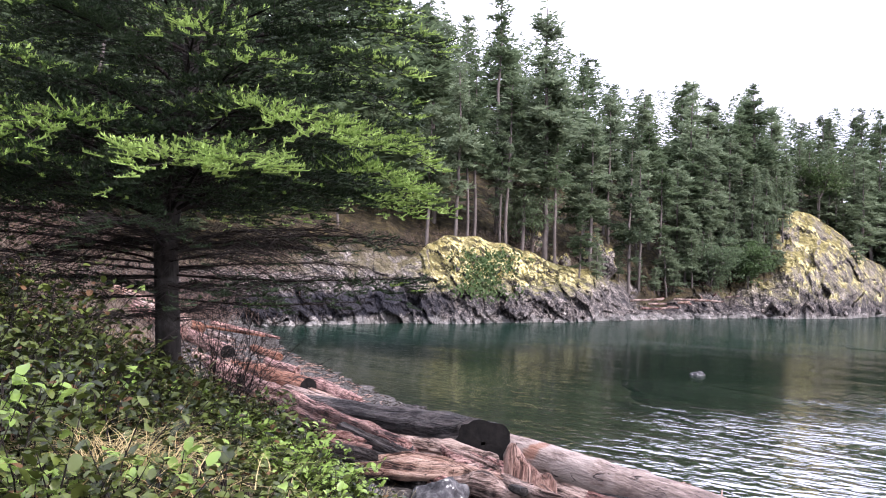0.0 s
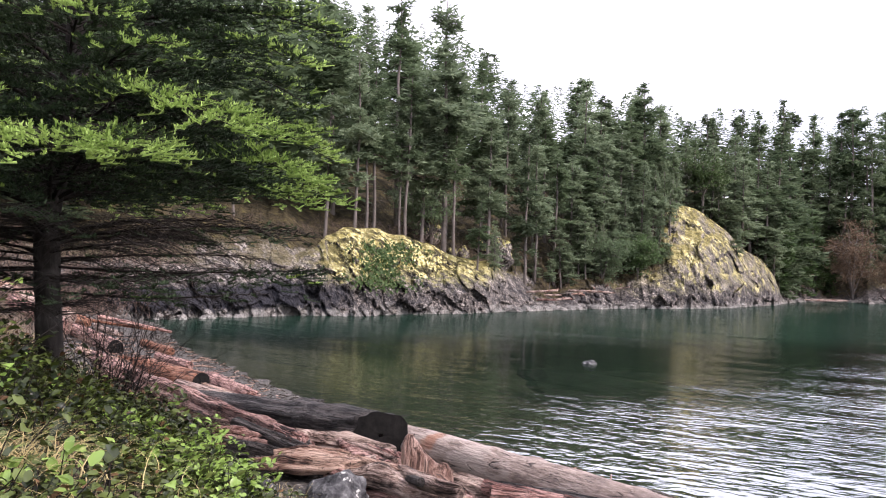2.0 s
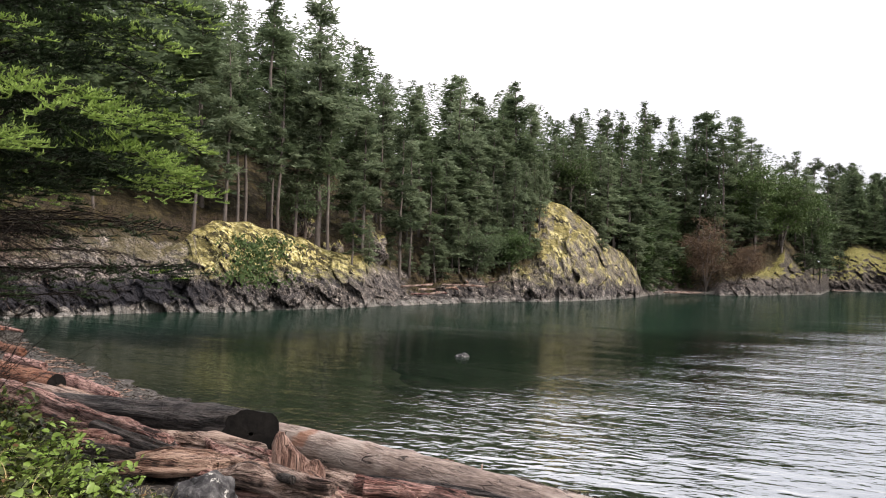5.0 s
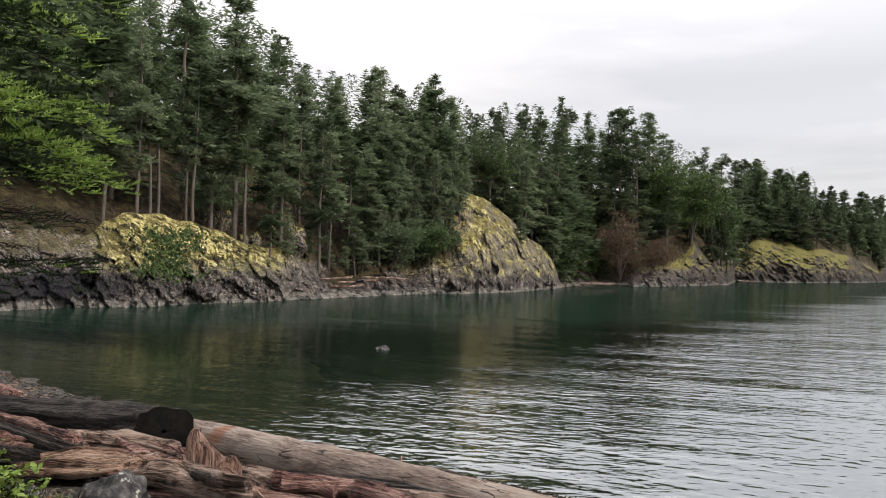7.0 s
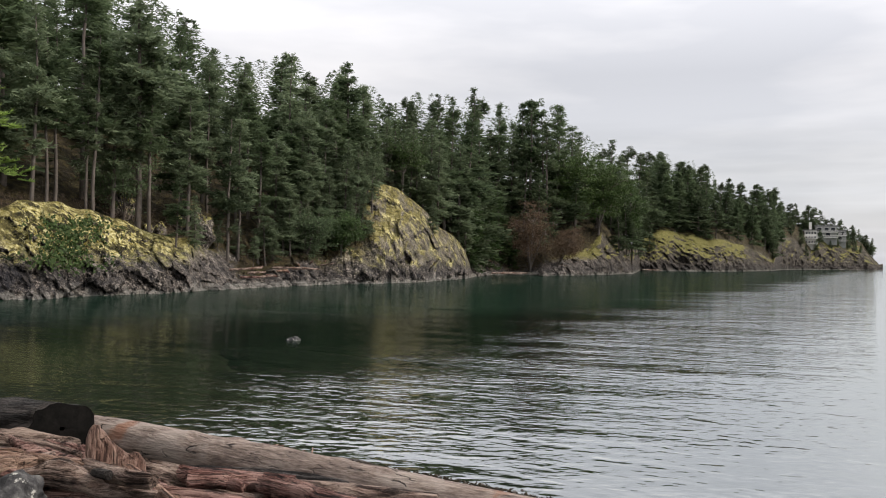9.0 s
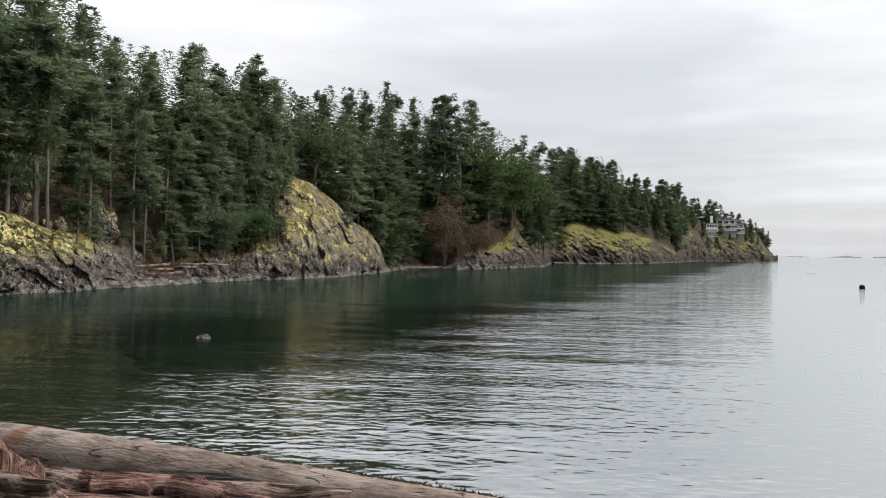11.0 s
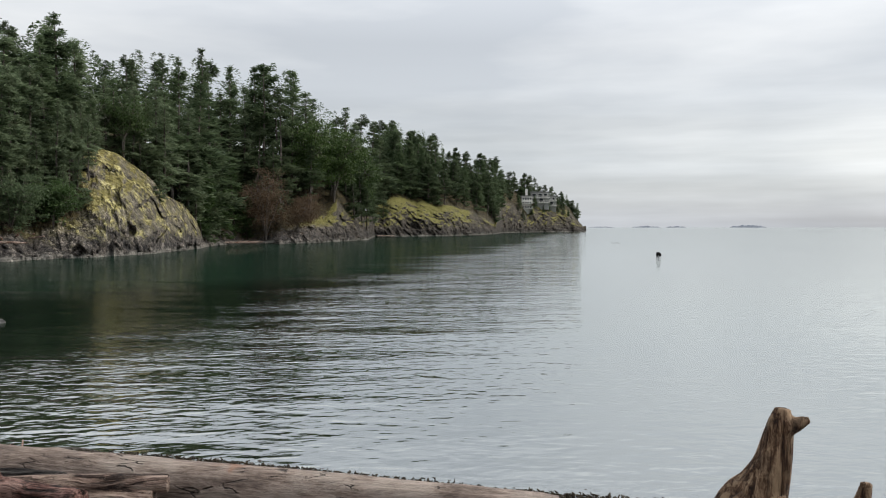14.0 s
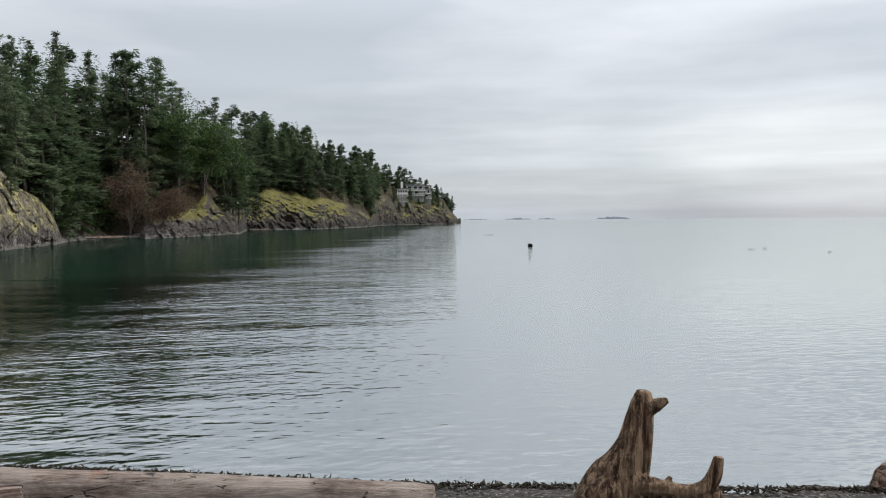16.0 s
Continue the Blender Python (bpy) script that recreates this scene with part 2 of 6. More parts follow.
def cliff_mat():
    """Fractured grey rock with tidal bands, pale lichen and golden moss on the tops, forest litter behind."""
    k = Nodes("coastal_rock", 0.85)
    v = k.mapped()
    g = k.n("NewGeometry")
    pos, nor = k.n("SeparateXYZ"), k.n("SeparateXYZ")
    k.link(g.outputs["Position"], pos.inputs[0])
    k.link(g.outputs["Normal"], nor.inputs[0])
    z, up = pos.outputs["Z"], nor.outputs["Z"]
    strat = k.turned((0, -54, 0), (0.75, 0.8, 1.05))
    n1 = k.noise(0.8, strat, 10, 0.70, 0.15)
    n2 = k.noise(3.5, v, 8, 0.7)
    rock = k.ramp(n1, [(0.38, (0.010, 0.010, 0.010)), (0.47, (0.040, 0.038, 0.036)), (0.56, (0.098, 0.092, 0.085)), (0.66, (0.30, 0.28, 0.26))])
    rock = k.mix(k.step(k.noise(0.35, v, 4), 0.45, 0.65), rock, k.mix(0.5, rock, (0.13, 0.115, 0.098)))
    cr = k.voronoi(0.75, strat, "DISTANCE_TO_EDGE")
    crack = k.math("SUBTRACT", 1.0, k.step(k.math("ADD", cr, k.math("MULTIPLY", n2, 0.08)), 0.02, 0.06))
    rock = k.mix(k.math("MULTIPLY", crack, 0.8), rock, (0.025, 0.025, 0.028))
    cr2 = k.voronoi(2.1, k.turned((12, -50, 8), (0.7, 0.8, 1.15)), "DISTANCE_TO_EDGE")
    crack2 = k.math("SUBTRACT", 1.0, k.step(k.math("ADD", cr2, k.math("MULTIPLY", n1, 0.16)), 0.08, 0.20))
    rock = k.mix(k.math("MULTIPLY", crack2, 0.75), rock, (0.012, 0.012, 0.013))
    sp = k.n("SeparateColor")
    k.link(k.voronoi(1.5, strat, "F1", "Color"), sp.inputs[0])
    sp2 = k.n("SeparateColor")
    k.link(k.voronoi(4.2, strat, "F1", "Color"), sp2.inputs[0])
    tone = k.math("ADD", k.math("MULTIPLY", sp.outputs[0], 0.6), k.math("MULTIPLY", sp2.outputs[0], 0.5))
    rock = k.mix(k.step(tone, 0.15, 1.0), k.mix(0.7, rock, (0.02, 0.02, 0.022)), k.mix(0.25, rock, (0.32, 0.285, 0.25)))
    grit = k.noise(5.5, v, 10, 0.75)
    rock = k.mix(1.0, rock, k.ramp(grit, [(0.38, (0.12, 0.12, 0.125)), (0.5, (1.05, 1.03, 1.01)), (0.62, (3.6, 3.5, 3.4))]), "MULTIPLY")
    rock = k.mix(k.math("MULTIPLY", k.step(pos.outputs["X"], 85.0, 120.0), 0.75), rock, k.ramp(k.noise(0.55, v, 9, 0.72), [(0.38, (0.010, 0.009, 0.008)), (0.52, (0.042, 0.037, 0.031)), (0.66, (0.15, 0.13, 0.105))]))
    rock = k.mix(k.math("MULTIPLY", k.step(pos.outputs["X"], 1.0, -6.0), k.math("MULTIPLY", k.step(grit, 0.42, 0.6), 0.25)), rock, (0.28, 0.262, 0.245))
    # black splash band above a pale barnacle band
    zj = k.math("ADD", z, k.math("MULTIPLY", k.math("SUBTRACT", k.noise(0.6, v, 8, 0.65), 0.5), 3.0))
    dark = k.math("MULTIPLY", k.step(zj, 0.25, 0.6), k.math("SUBTRACT", 1.0, k.step(zj, 1.7, 2.6)))
    west = k.math("SUBTRACT", 0.95, k.math("MULTIPLY", k.step(pos.outputs["X"], -3.0, 3.0), 0.7))
    rock = k.mix(k.math("MULTIPLY", dark, west), rock, k.mix(n2, (0.004, 0.004, 0.006), (0.03, 0.031, 0.038)))
    pale = k.math("SUBTRACT", 1.0, k.step(zj, 0.1, 0.55))
    rock = k.mix(k.math("MULTIPLY", pale, 0.55), rock, k.mix(n2, (0.10, 0.098, 0.09), (0.36, 0.35, 0.32)))
    # lichen: pale yellow crusts, far down the face of the dome
    dome = k.math("MULTIPLY", k.step(pos.outputs["X"], 24.0, 32.0), k.math("SUBTRACT", 1.0, k.step(pos.outputs["X"], 60.0, 75.0)))
    hump = k.math("MULTIPLY", k.step(pos.outputs["X"], -2.5, 0.5), k.step(pos.outputs["X"], 15.0, 10.0))
    ln = k.noise(1.5, v, 9, 0.72)
    lich = k.math("MULTIPLY", k.math("MULTIPLY", k.step(ln, 0.48, 0.56), k.math("SUBTRACT", 1.0, k.math("MULTIPLY", k.step(pos.outputs["X"], 66.0, 95.0), 0.85))), k.math("MULTIPLY", k.math("MULTIPLY", k.step(k.math("ADD", up, k.math("MULTIPLY", k.math("MAXIMUM", dome, hump), 0.35)), 0.15, 0.5), k.math("SUBTRACT", k.step(pos.outputs["X"], -5.0, 1.0), k.math("MULTIPLY", k.step(pos.outputs["X"], 15.0, 24.0), 0.2))), k.step(k.math("ADD", zj, k.math("MULTIPLY", k.math("MAXIMUM", dome, k.math("MULTIPLY", hump, 0.6)), 1.7)), 2.6, 4.2)))
    bare = k.math("MULTIPLY", dome, k.step(k.noise(0.45, strat, 7, 0.65), 0.60, 0.49))
    lich = k.math("MULTIPLY", lich, k.math("SUBTRACT", 1.0, k.math("MULTIPLY", bare, 0.9)))
    c = k.mix(lich, rock, k.ramp(k.noise(7.0, v, 4), [(0.36, (0.11, 0.105, 0.028)), (0.6, (0.36, 0.345, 0.14))]))
    # moss
    mn = k.noise(0.6, v, 6, 0.65)
    moss = k.math("MULTIPLY", k.step(k.math("ADD", k.math("ADD", up, k.math("ADD", k.math("MULTIPLY", k.step(pos.outputs["X"], 80.0, 130.0), 0.18), k.math("ADD", k.math("MULTIPLY", hump, 0.24), k.math("MULTIPLY", dome, 0.12)))), k.math("MULTIPLY", mn, 0.7)), 1.05, 1.25), k.math("MULTIPLY", k.step(zj, 2.8, 4.0), k.math("ADD", 0.65, k.math("MULTIPLY", k.step(k.math("ADD", pos.outputs["X"], k.math("MULTIPLY", mn, 4.0)), -2.0, 2.0), 0.35))))
    mcol = k.ramp(k.noise(1.9, v, 9, 0.74), [(0.30, (0.020, 0.022, 0.007)), (0.42, (0.075, 0.066, 0.020)), (0.52, (0.175, 0.150, 0.048)), (0.62, (0.33, 0.30, 0.135)), (0.74, (0.085, 0.092, 0.025))])
    mcol = k.mix(k.step(pos.outputs["X"], 80.0, 120.0), mcol, k.mix(0.55, mcol, (0.15, 0.15, 0.05)))
    mcol = k.mix(k.step(pos.outputs["X"], -0.5, -3.0), mcol, k.mix(0.7, mcol, (0.055, 0.045, 0.02)))
    c = k.mix(moss, c, mcol)
    # cream and yellow crusts in patches on the bluff and the dome, with dark gaps
    blot = k.noise(1.15, v, 8, 0.72, 0.4)
    crust = k.mix(k.step(k.noise(4.0, v, 5, 0.7), 0.42, 0.62), (0.25, 0.215, 0.055), (0.70, 0.65, 0.36))
    crust = k.mix(k.step(blot, 0.46, 0.52), k.mix(k.step(grit, 0.45, 0.6), (0.018, 0.017, 0.012), (0.085, 0.075, 0.03)), crust)
    where = k.math("MULTIPLY", k.math("MAXIMUM", hump, dome), k.math("MULTIPLY", k.step(k.math("ADD", up, k.math("MULTIPLY", blot, 0.5)), 0.42, 0.66), k.step(k.math("ADD", zj, k.math("MULTIPLY", dome, 0.8)), 2.2, 3.4)))
    where = k.math("MULTIPLY", where, k.math("SUBTRACT", 1.0, k.math("MAXIMUM", k.math("MULTIPLY", bare, 0.85), k.math("MULTIPLY", k.step(up, 0.80, 0.92), 0.6))))
    c = k.mix(where, c, crust)
    # litter and low brush of the forest floor, behind the rock edge
    at = k.n("Attribute")
    at.attribute_name = "forest"
    lit = k.ramp(k.noise(1.2, v, 9, 0.7), [(0.3, (0.010, 0.009, 0.006)), (0.47, (0.032, 0.027, 0.016)), (0.6, (0.072, 0.058, 0.028)), (0.75, (0.14, 0.125, 0.035))])
    c = k.mix(k.step(k.math("ADD", at.outputs["Fac"], k.math("MULTIPLY", k.math("SUBTRACT", mn, 0.5), 2.2)), 0.3, 0.7), c, lit)
    k.colour(c)
    h = k.math("ADD", k.math("MULTIPLY", n1, 1.0), k.math("ADD", k.math("MULTIPLY", grit, 0.6), k.math("ADD", k.math("MULTIPLY", crack, -0.6), k.math("MULTIPLY", crack2, -0.35))))
    k.bump(h, 1.0, 0.22)
    return k.m


def boulder_mat():
    k = Nodes("lichened_boulder", 0.85)
    v = k.mapped()
    n = k.noise(6.0, v, 9, 0.7)
    c = k.ramp(n, [(0.35, (0.014, 0.014, 0.015)), (0.5, (0.05, 0.05, 0.052)), (0.66, (0.13, 0.13, 0.127))])
    c = k.mix(k.step(k.noise(9.0, v, 6, 0.7), 0.58, 0.66), c, (0.42, 0.42, 0.39))
    k.colour(c)
    k.bump(n, 0.8, 0.03)
    return k.m


def water_mat():
    k = Nodes("sea_water", 0.04)
    # ruffled water off the beach, calm under the bluff, lanes farther out
    g = k.n("NewGeometry")
    dot = k.n("VectorMath")
    dot.operation = "DOT_PRODUCT"
    dot.inputs[1].default_value = (0.56, -0.83, 0.0)
    k.link(g.outputs["Position"], dot.inputs[0])
    lane = k.noise(0.06, k.turned((0, 0, 35), (0.5, 1.6, 1)), 4, 0.55)
    off = k.math("ADD", k.math("ADD", dot.outputs["Value"], 13.2), k.math("MULTIPLY", k.math("SUBTRACT", lane, 0.5), 22.0))
    patch = k.math("MULTIPLY", k.step(off, -3.0, 7.0), k.math("SUBTRACT", 1.0, k.math("MULTIPLY", k.step(off, 1.0, 9.0), 0.86)))
    gust = k.step(k.noise(0.55, k.turned((0, 0, 40), (0.4, 1.2, 1)), 3, 0.6), 0.30, 0.62)
    ruff = k.math("ADD", k.math("MULTIPLY", patch, k.math("ADD", 0.45, k.math("MULTIPLY", gust, 0.85))), k.math("MULTIPLY", k.step(lane, 0.48, 0.62), 0.10))
    w1 = k.math("ADD", k.noise(3.0, k.turned((0, 0, 46), (0.6, 1.0, 1)), 1, 0.5, 0.6), k.math("MULTIPLY", k.noise(4.8, k.turned((0, 0, 28), (0.6, 1.0, 1)), 1, 0.5, 0.5), 0.5))
    w2 = k.noise(5.0, k.turned((0, 0, 36), (0.35, 1.2, 1)), 2, 0.5, 0.3)
    w3 = k.noise(0.55, k.turned((0, 0, 47), (0.20, 1.2, 1)), 3, 0.5, 0.4)
    w5 = k.noise(0.17, k.turned((0, 0, 50), (0.16, 1.2, 1)), 3, 0.55, 0.3)
    h = k.math("ADD", k.math("MULTIPLY", w1, WAVE[0]), k.math("MULTIPLY", w2, WAVE[1]))
    h = k.math("MULTIPLY", h, k.math("ADD", WAVE[3], k.math("MULTIPLY", ruff, 1.0)))
    h = k.math("ADD", h, k.math("MULTIPLY", k.math("ADD", k.math("MULTIPLY", w3, WAVE[2]), k.math("MULTIPLY", w5, WAVE[2] * 2.4)), k.math("ADD", 0.25, k.math("MULTIPLY", k.step(off, 15.0, 6.0), 0.75))))
    away = k.n("VectorMath")
    away.operation = "LENGTH"
    k.link(g.outputs["Position"], away.inputs[0])
    w6 = k.noise(1.7, k.turned((0, 0, 44), (0.55, 1.0, 1)), 1, 0.5, 0.5)
    far_off = k.math("MULTIPLY", k.step(away.outputs["Value"], 17.0, 34.0), 0.05)
    h = k.math("ADD", h, k.math("MULTIPLY", w6, k.math("MULTIPLY", k.math("ADD", k.math("MULTIPLY", ruff, 0.7), k.math("MULTIPLY", k.step(off, -2.0, 4.0), k.math("SUBTRACT", 0.55, k.math("MULTIPLY", k.step(off, 5.0, 16.0), 0.5)))), far_off)))
    lap = k.noise(2.2, k.turned((0, 0, 56), (0.22, 1.0, 1)), 2, 0.5, 0.8)
    h = k.math("ADD", h, k.math("MULTIPLY", lap, k.math("MULTIPLY", k.step(away.outputs["Value"], 24.0, 9.0), 0.016)))
    bp = k.n("Bump")
    bp.inputs["Strength"].default_value, bp.inputs["Distance"].default_value = 1.0, 1.0
    k.link(h, bp.inputs["Height"])
    deep = k.n("BsdfDiffuse")
    deep.inputs["Color"].default_value = (0.008, 0.019, 0.013, 1)
    clear = k.n("BsdfTransparent")
    clear.inputs["Color"].default_value = (0.50, 0.56, 0.46, 1)
    body = k.n("MixShader")
    place = k.n("SeparateXYZ")
    k.link(g.outputs["Position"], place.inputs[0])
    k.link(k.math("MULTIPLY", k.step(place.outputs["Y"], 46.0, 33.0), 0.68), body.inputs[0])
    k.link(deep.outputs[0], body.inputs[1])
    k.link(clear.outputs[0], body.inputs[2])
    gl = k.n("BsdfGlossy")
    px = k.n("SeparateXYZ")
    k.link(g.outputs["Position"], px.inputs[0])
    k.link(k.math("ADD", 0.015, k.math("MULTIPLY", k.step(px.outputs["X"], 25.0, 160.0), 0.06)), gl.inputs["Roughness"])
    gl.inputs["Color"].default_value = (0.95, 0.98, 0.98, 1)
    k.link(bp.outputs["Normal"], gl.inputs["Normal"])
    fr = k.n("LayerWeight")
    fr.inputs["Blend"].default_value = 0.5
    k.link(bp.outputs["Normal"], fr.inputs["Normal"])
    ms = k.n("MixShader")
    k.link(k.math("MULTIPLY", k.math("POWER", fr.outputs["Facing"], k.math("SUBTRACT", 4.4, k.math("MULTIPLY", k.step(off, -4.5, 5.5), 2.7))), k.math("ADD", 0.43, k.math("MULTIPLY", k.step(off, -4.5, 5.5), 0.52))), ms.inputs[0])
    k.link(body.outputs[0], ms.inputs[1])
    k.link(gl.outputs[0], ms.inputs[2])
    k.link(ms.outputs[0], k.out.inputs["Surface"])
    return k.m


def plain_mat(name, a, b, scale=4.0, rough=0.8, metal=0.0):
    k = Nodes(name, rough)
    n = k.noise(scale, k.mapped(), 7, 0.65)
    k.colour(k.ramp(n, [(0.3, a), (0.7, b)]))
    k.b.inputs["Metallic"].default_value = metal
    k.bump(n, 0.4, 0.02)
    return k.m


M_GROUND, M_CLIFF, M_WATER, M_BOULDER = ground_mat(), cliff_mat(), water_mat(), boulder_mat()
M_NEEDLE = leaf_mat("fir_needles", (0.013, 0.024, 0.013), (0.050, 0.078, 0.037), 0.5, 0.2, 0.12, 0.25, 0.8)
M_YOUNG = leaf_mat("young_fir_needles", (0.13, 0.215, 0.045), (0.40, 0.55, 0.16), 0.5, 0.3, 0.12, 0.25, 0.8)
M_MID = leaf_mat("green_fir_needles", (0.028, 0.054, 0.018), (0.100, 0.155, 0.048), 0.5, 0.2, 0.12, 0.25, 0.8)
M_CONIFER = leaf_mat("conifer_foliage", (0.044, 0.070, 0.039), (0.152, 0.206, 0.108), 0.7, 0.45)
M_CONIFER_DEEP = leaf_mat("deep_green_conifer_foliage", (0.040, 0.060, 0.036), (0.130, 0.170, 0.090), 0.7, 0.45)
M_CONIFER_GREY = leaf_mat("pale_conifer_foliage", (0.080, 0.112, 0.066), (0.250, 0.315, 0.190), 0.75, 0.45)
M_MADRONE = leaf_mat("madrone_foliage", (0.025, 0.048, 0.016), (0.085, 0.13, 0.042), 0.45, 0.2)
M_BRIGHT = leaf_mat("bright_conifer_foliage", (0.024, 0.048, 0.018), (0.085, 0.135, 0.05), 0.5, 0.25)
M_SALAL = leaf_mat("salal_leaves", (0.007, 0.012, 0.003), (0.098, 0.130, 0.026), 0.38, 0.15, 0.25, 0.34, 0.85)
M_DEAD_LEAF = leaf_mat("withered_leaves", (0.035, 0.018, 0.009), (0.13, 0.075, 0.035), 0.7, 0.15)
M_SALAL_YOUNG = leaf_mat("young_salal_leaves", (0.11, 0.19, 0.032), (0.26, 0.38, 0.09), 0.35, 0.35, 0.3)
M_STRAW = leaf_mat("dry_grass", (0.25, 0.19, 0.08), (0.55, 0.46, 0.24), 0.7, 0.3)
M_RUSTY = leaf_mat("rusty_brush", (0.06, 0.041, 0.027), (0.15, 0.104, 0.068), 0.9, 0.15)
M_BARK = bark_mat("fir_bark", (0.008, 0.007, 0.0065), (0.038, 0.034, 0.03), 14.0)
M_BARK_FAR = bark_mat("grey_bark", (0.050, 0.043, 0.038), (0.165, 0.144, 0.127), 2.5)
M_TWIG = plain_mat("twig_bark", (0.008, 0.007, 0.006), (0.026, 0.022, 0.019), 9.0, 0.9)
M_DRY_TWIG = plain_mat("dry_twigs", (0.075, 0.052, 0.040), (0.21, 0.155, 0.125), 6.0, 0.9)
M_LOG_GREY = drift_mat("grey_driftwood", (0.022, 0.013, 0.010), (0.235, 0.160, 0.130), (0.52, 0.405, 0.34), (0.22, 0.095, 0.055), 0.6)
M_LOG_RED = drift_mat("reddish_driftwood", (0.012, 0.006, 0.005), (0.205, 0.095, 0.078), (0.52, 0.335, 0.285))
M_LOG_DARK = drift_mat("dark_weathered_driftwood", (0.005, 0.0045, 0.004), (0.024, 0.021, 0.020), (0.095, 0.083, 0.077))
M_LOG_ORANGE = drift_mat("orange_driftwood", (0.035, 0.014, 0.009), (0.20, 0.075, 0.038), (0.33, 0.17, 0.11))
M_LOG_TAN = drift_mat("tan_driftwood", (0.045, 0.022, 0.016), (0.28, 0.165, 0.118), (0.55, 0.39, 0.30))
M_LOG_TORN = drift_mat("torn_tan_driftwood", (0.050, 0.026, 0.020), (0.215, 0.125, 0.096), (0.38, 0.255, 0.205), None, 0.6, 2)
M_LOG_BROWN = drift_mat("brown_root_wood", (0.028, 0.013, 0.008), (0.150, 0.082, 0.048), (0.46, 0.315, 0.20), None, 0.35, 2)
M_LOG_WORN = worn_log_mat()
M_ENDCUT = plain_mat("dark_log_end", (0.003, 0.003, 0.003), (0.012, 0.011, 0.010), 9.0, 0.95)
M_WEED = plain_mat("wrack", (0.012, 0.010, 0.007), (0.05, 0.04, 0.025), 12.0, 0.6)
M_STONE = plain_mat("pebble", (0.03, 0.028, 0.026), (0.15, 0.14, 0.13), 3.0, 0.7)
M_WALL = plain_mat("pale_siding", (0.55, 0.54, 0.5), (0.66, 0.65, 0.62), 0.6)
M_WALL_GREY = plain_mat("grey_siding", (0.2, 0.21, 0.2), (0.28, 0.29, 0.28), 0.6)
M_ROOF = plain_mat("grey_shingle_roof", (0.10, 0.10, 0.10), (0.18, 0.18, 0.18), 1.5)
M_PANE = plain_mat("window_glass", (0.02, 0.025, 0.03), (0.03, 0.035, 0.04), 1.0, 0.08)
# distance haze over the wooded islands is painted in as a blue-grey base colour
M_ISLE_HAZE = plain_mat("island_haze_colour", (0.10, 0.12, 0.155), (0.14, 0.16, 0.19), 0.05)


# ---- mesh helpers ----
def mesh_of(name, verts, faces, mats, smooth=False, index=None):
    me = bpy.data.meshes.new(name)
    verts = np.asarray(verts, dtype=np.float32)
    fa = np.asarray(faces, dtype=np.int32)
    if fa.ndim == 2:
        me.vertices.add(len(verts))
        me.vertices.foreach_set("co", verts.ravel())
        n, k = fa.shape
        me.loops.add(n * k)
        me.loops.foreach_set("vertex_index", fa.ravel())
        me.polygons.add(n)
        me.polygons.foreach_set("loop_start", np.arange(0, n * k, k, dtype=np.int32))
        me.polygons.foreach_set("loop_total", np.full(n, k, dtype=np.int32))
    for m in mats if isinstance(mats, (list, tuple)) else [mats]:
        me.materials.append(m)
    if index is not None:
        me.polygons.foreach_set("material_index", np.asarray(index, dtype=np.int32))
    me.update(calc_edges=True)
    if smooth:
        me.polygons.foreach_set("use_smooth", np.ones(len(me.polygons), dtype=bool))
    me.validate()
    return me


def piece(name, me, parent=None, label=""):
    ob = new(name, me)
    ob.parent = parent
    if label:
        ob["label"] = label
    return ob


def part(name, bm, material, parent=None, label="", smooth=False):
    me = bpy.data.meshes.new(name)
    bm.to_mesh(me)
    bm.free()
    me.materials.append(material)
    if smooth:
        me.polygons.foreach_set("use_smooth", np.ones(len(me.polygons), dtype=bool))
    return piece(name, me, parent, label)


def grid_faces(rows, cols, wrap=False):
    i = np.arange(rows - 1)[:, None]
    j = np.arange(cols if wrap else cols - 1)[None, :]
    j2 = (j + 1) % cols
    return np.stack([i * cols + j, i * cols + j2, (i + 1) * cols + j2, (i + 1) * cols + j], -1).reshape(-1, 4)


class Soup:
    """Collects tubes, blades and leaves into one mesh."""

    def __init__(self):
        self.v, self.f, self.m, self.count = [], [], [], 0

    def add(self, verts, faces, m=0):
        self.v.append(np.asarray(verts, dtype=np.float32))
        f = np.asarray(faces, dtype=np.int32)
        if f.shape[1] == 3:
            raise ValueError("quads only")
        self.f.append(f + self.count)
        self.m.append(np.full(len(f), m, dtype=np.int32))
        self.count += len(verts)

    def tube(self, pts, radii, sides=5, m=0):
        pts = np.asarray(pts, dtype=float)
        d = np.gradient(pts, axis=0)
        d /= np.linalg.norm(d, axis=1)[:, None] + 1e-9
        ref = np.where(np.abs(d[:, 2:3]) > 0.9, [[1.0, 0, 0]], [[0, 0, 1.0]])
        a = np.cross(d, ref)
        a /= np.linalg.norm(a, axis=1)[:, None] + 1e-9
        b = np.cross(d, a)
        th = np.linspace(0, 2 * np.pi, sides, endpoint=False)
        r = np.asarray(radii, dtype=float)[:, None, None]
        ring = pts[:, None] + r * (np.cos(th)[None, :, None] * a[:, None] + np.sin(th)[None, :, None] * b[:, None])
        self.add(ring.reshape(-1, 3), grid_faces(len(pts), sides, True), m)

    def quads(self, q, m=0):
        """q: n x 4 x 3."""
        q = np.asarray(q, dtype=np.float32)
        self.add(q.reshape(-1, 3), np.arange(len(q) * 4).reshape(-1, 4), m)

    def mesh(self, name, mats, smooth=False):
        return mesh_of(name, np.concatenate(self.v), np.concatenate(self.f), mats, smooth, np.concatenate(self.m))


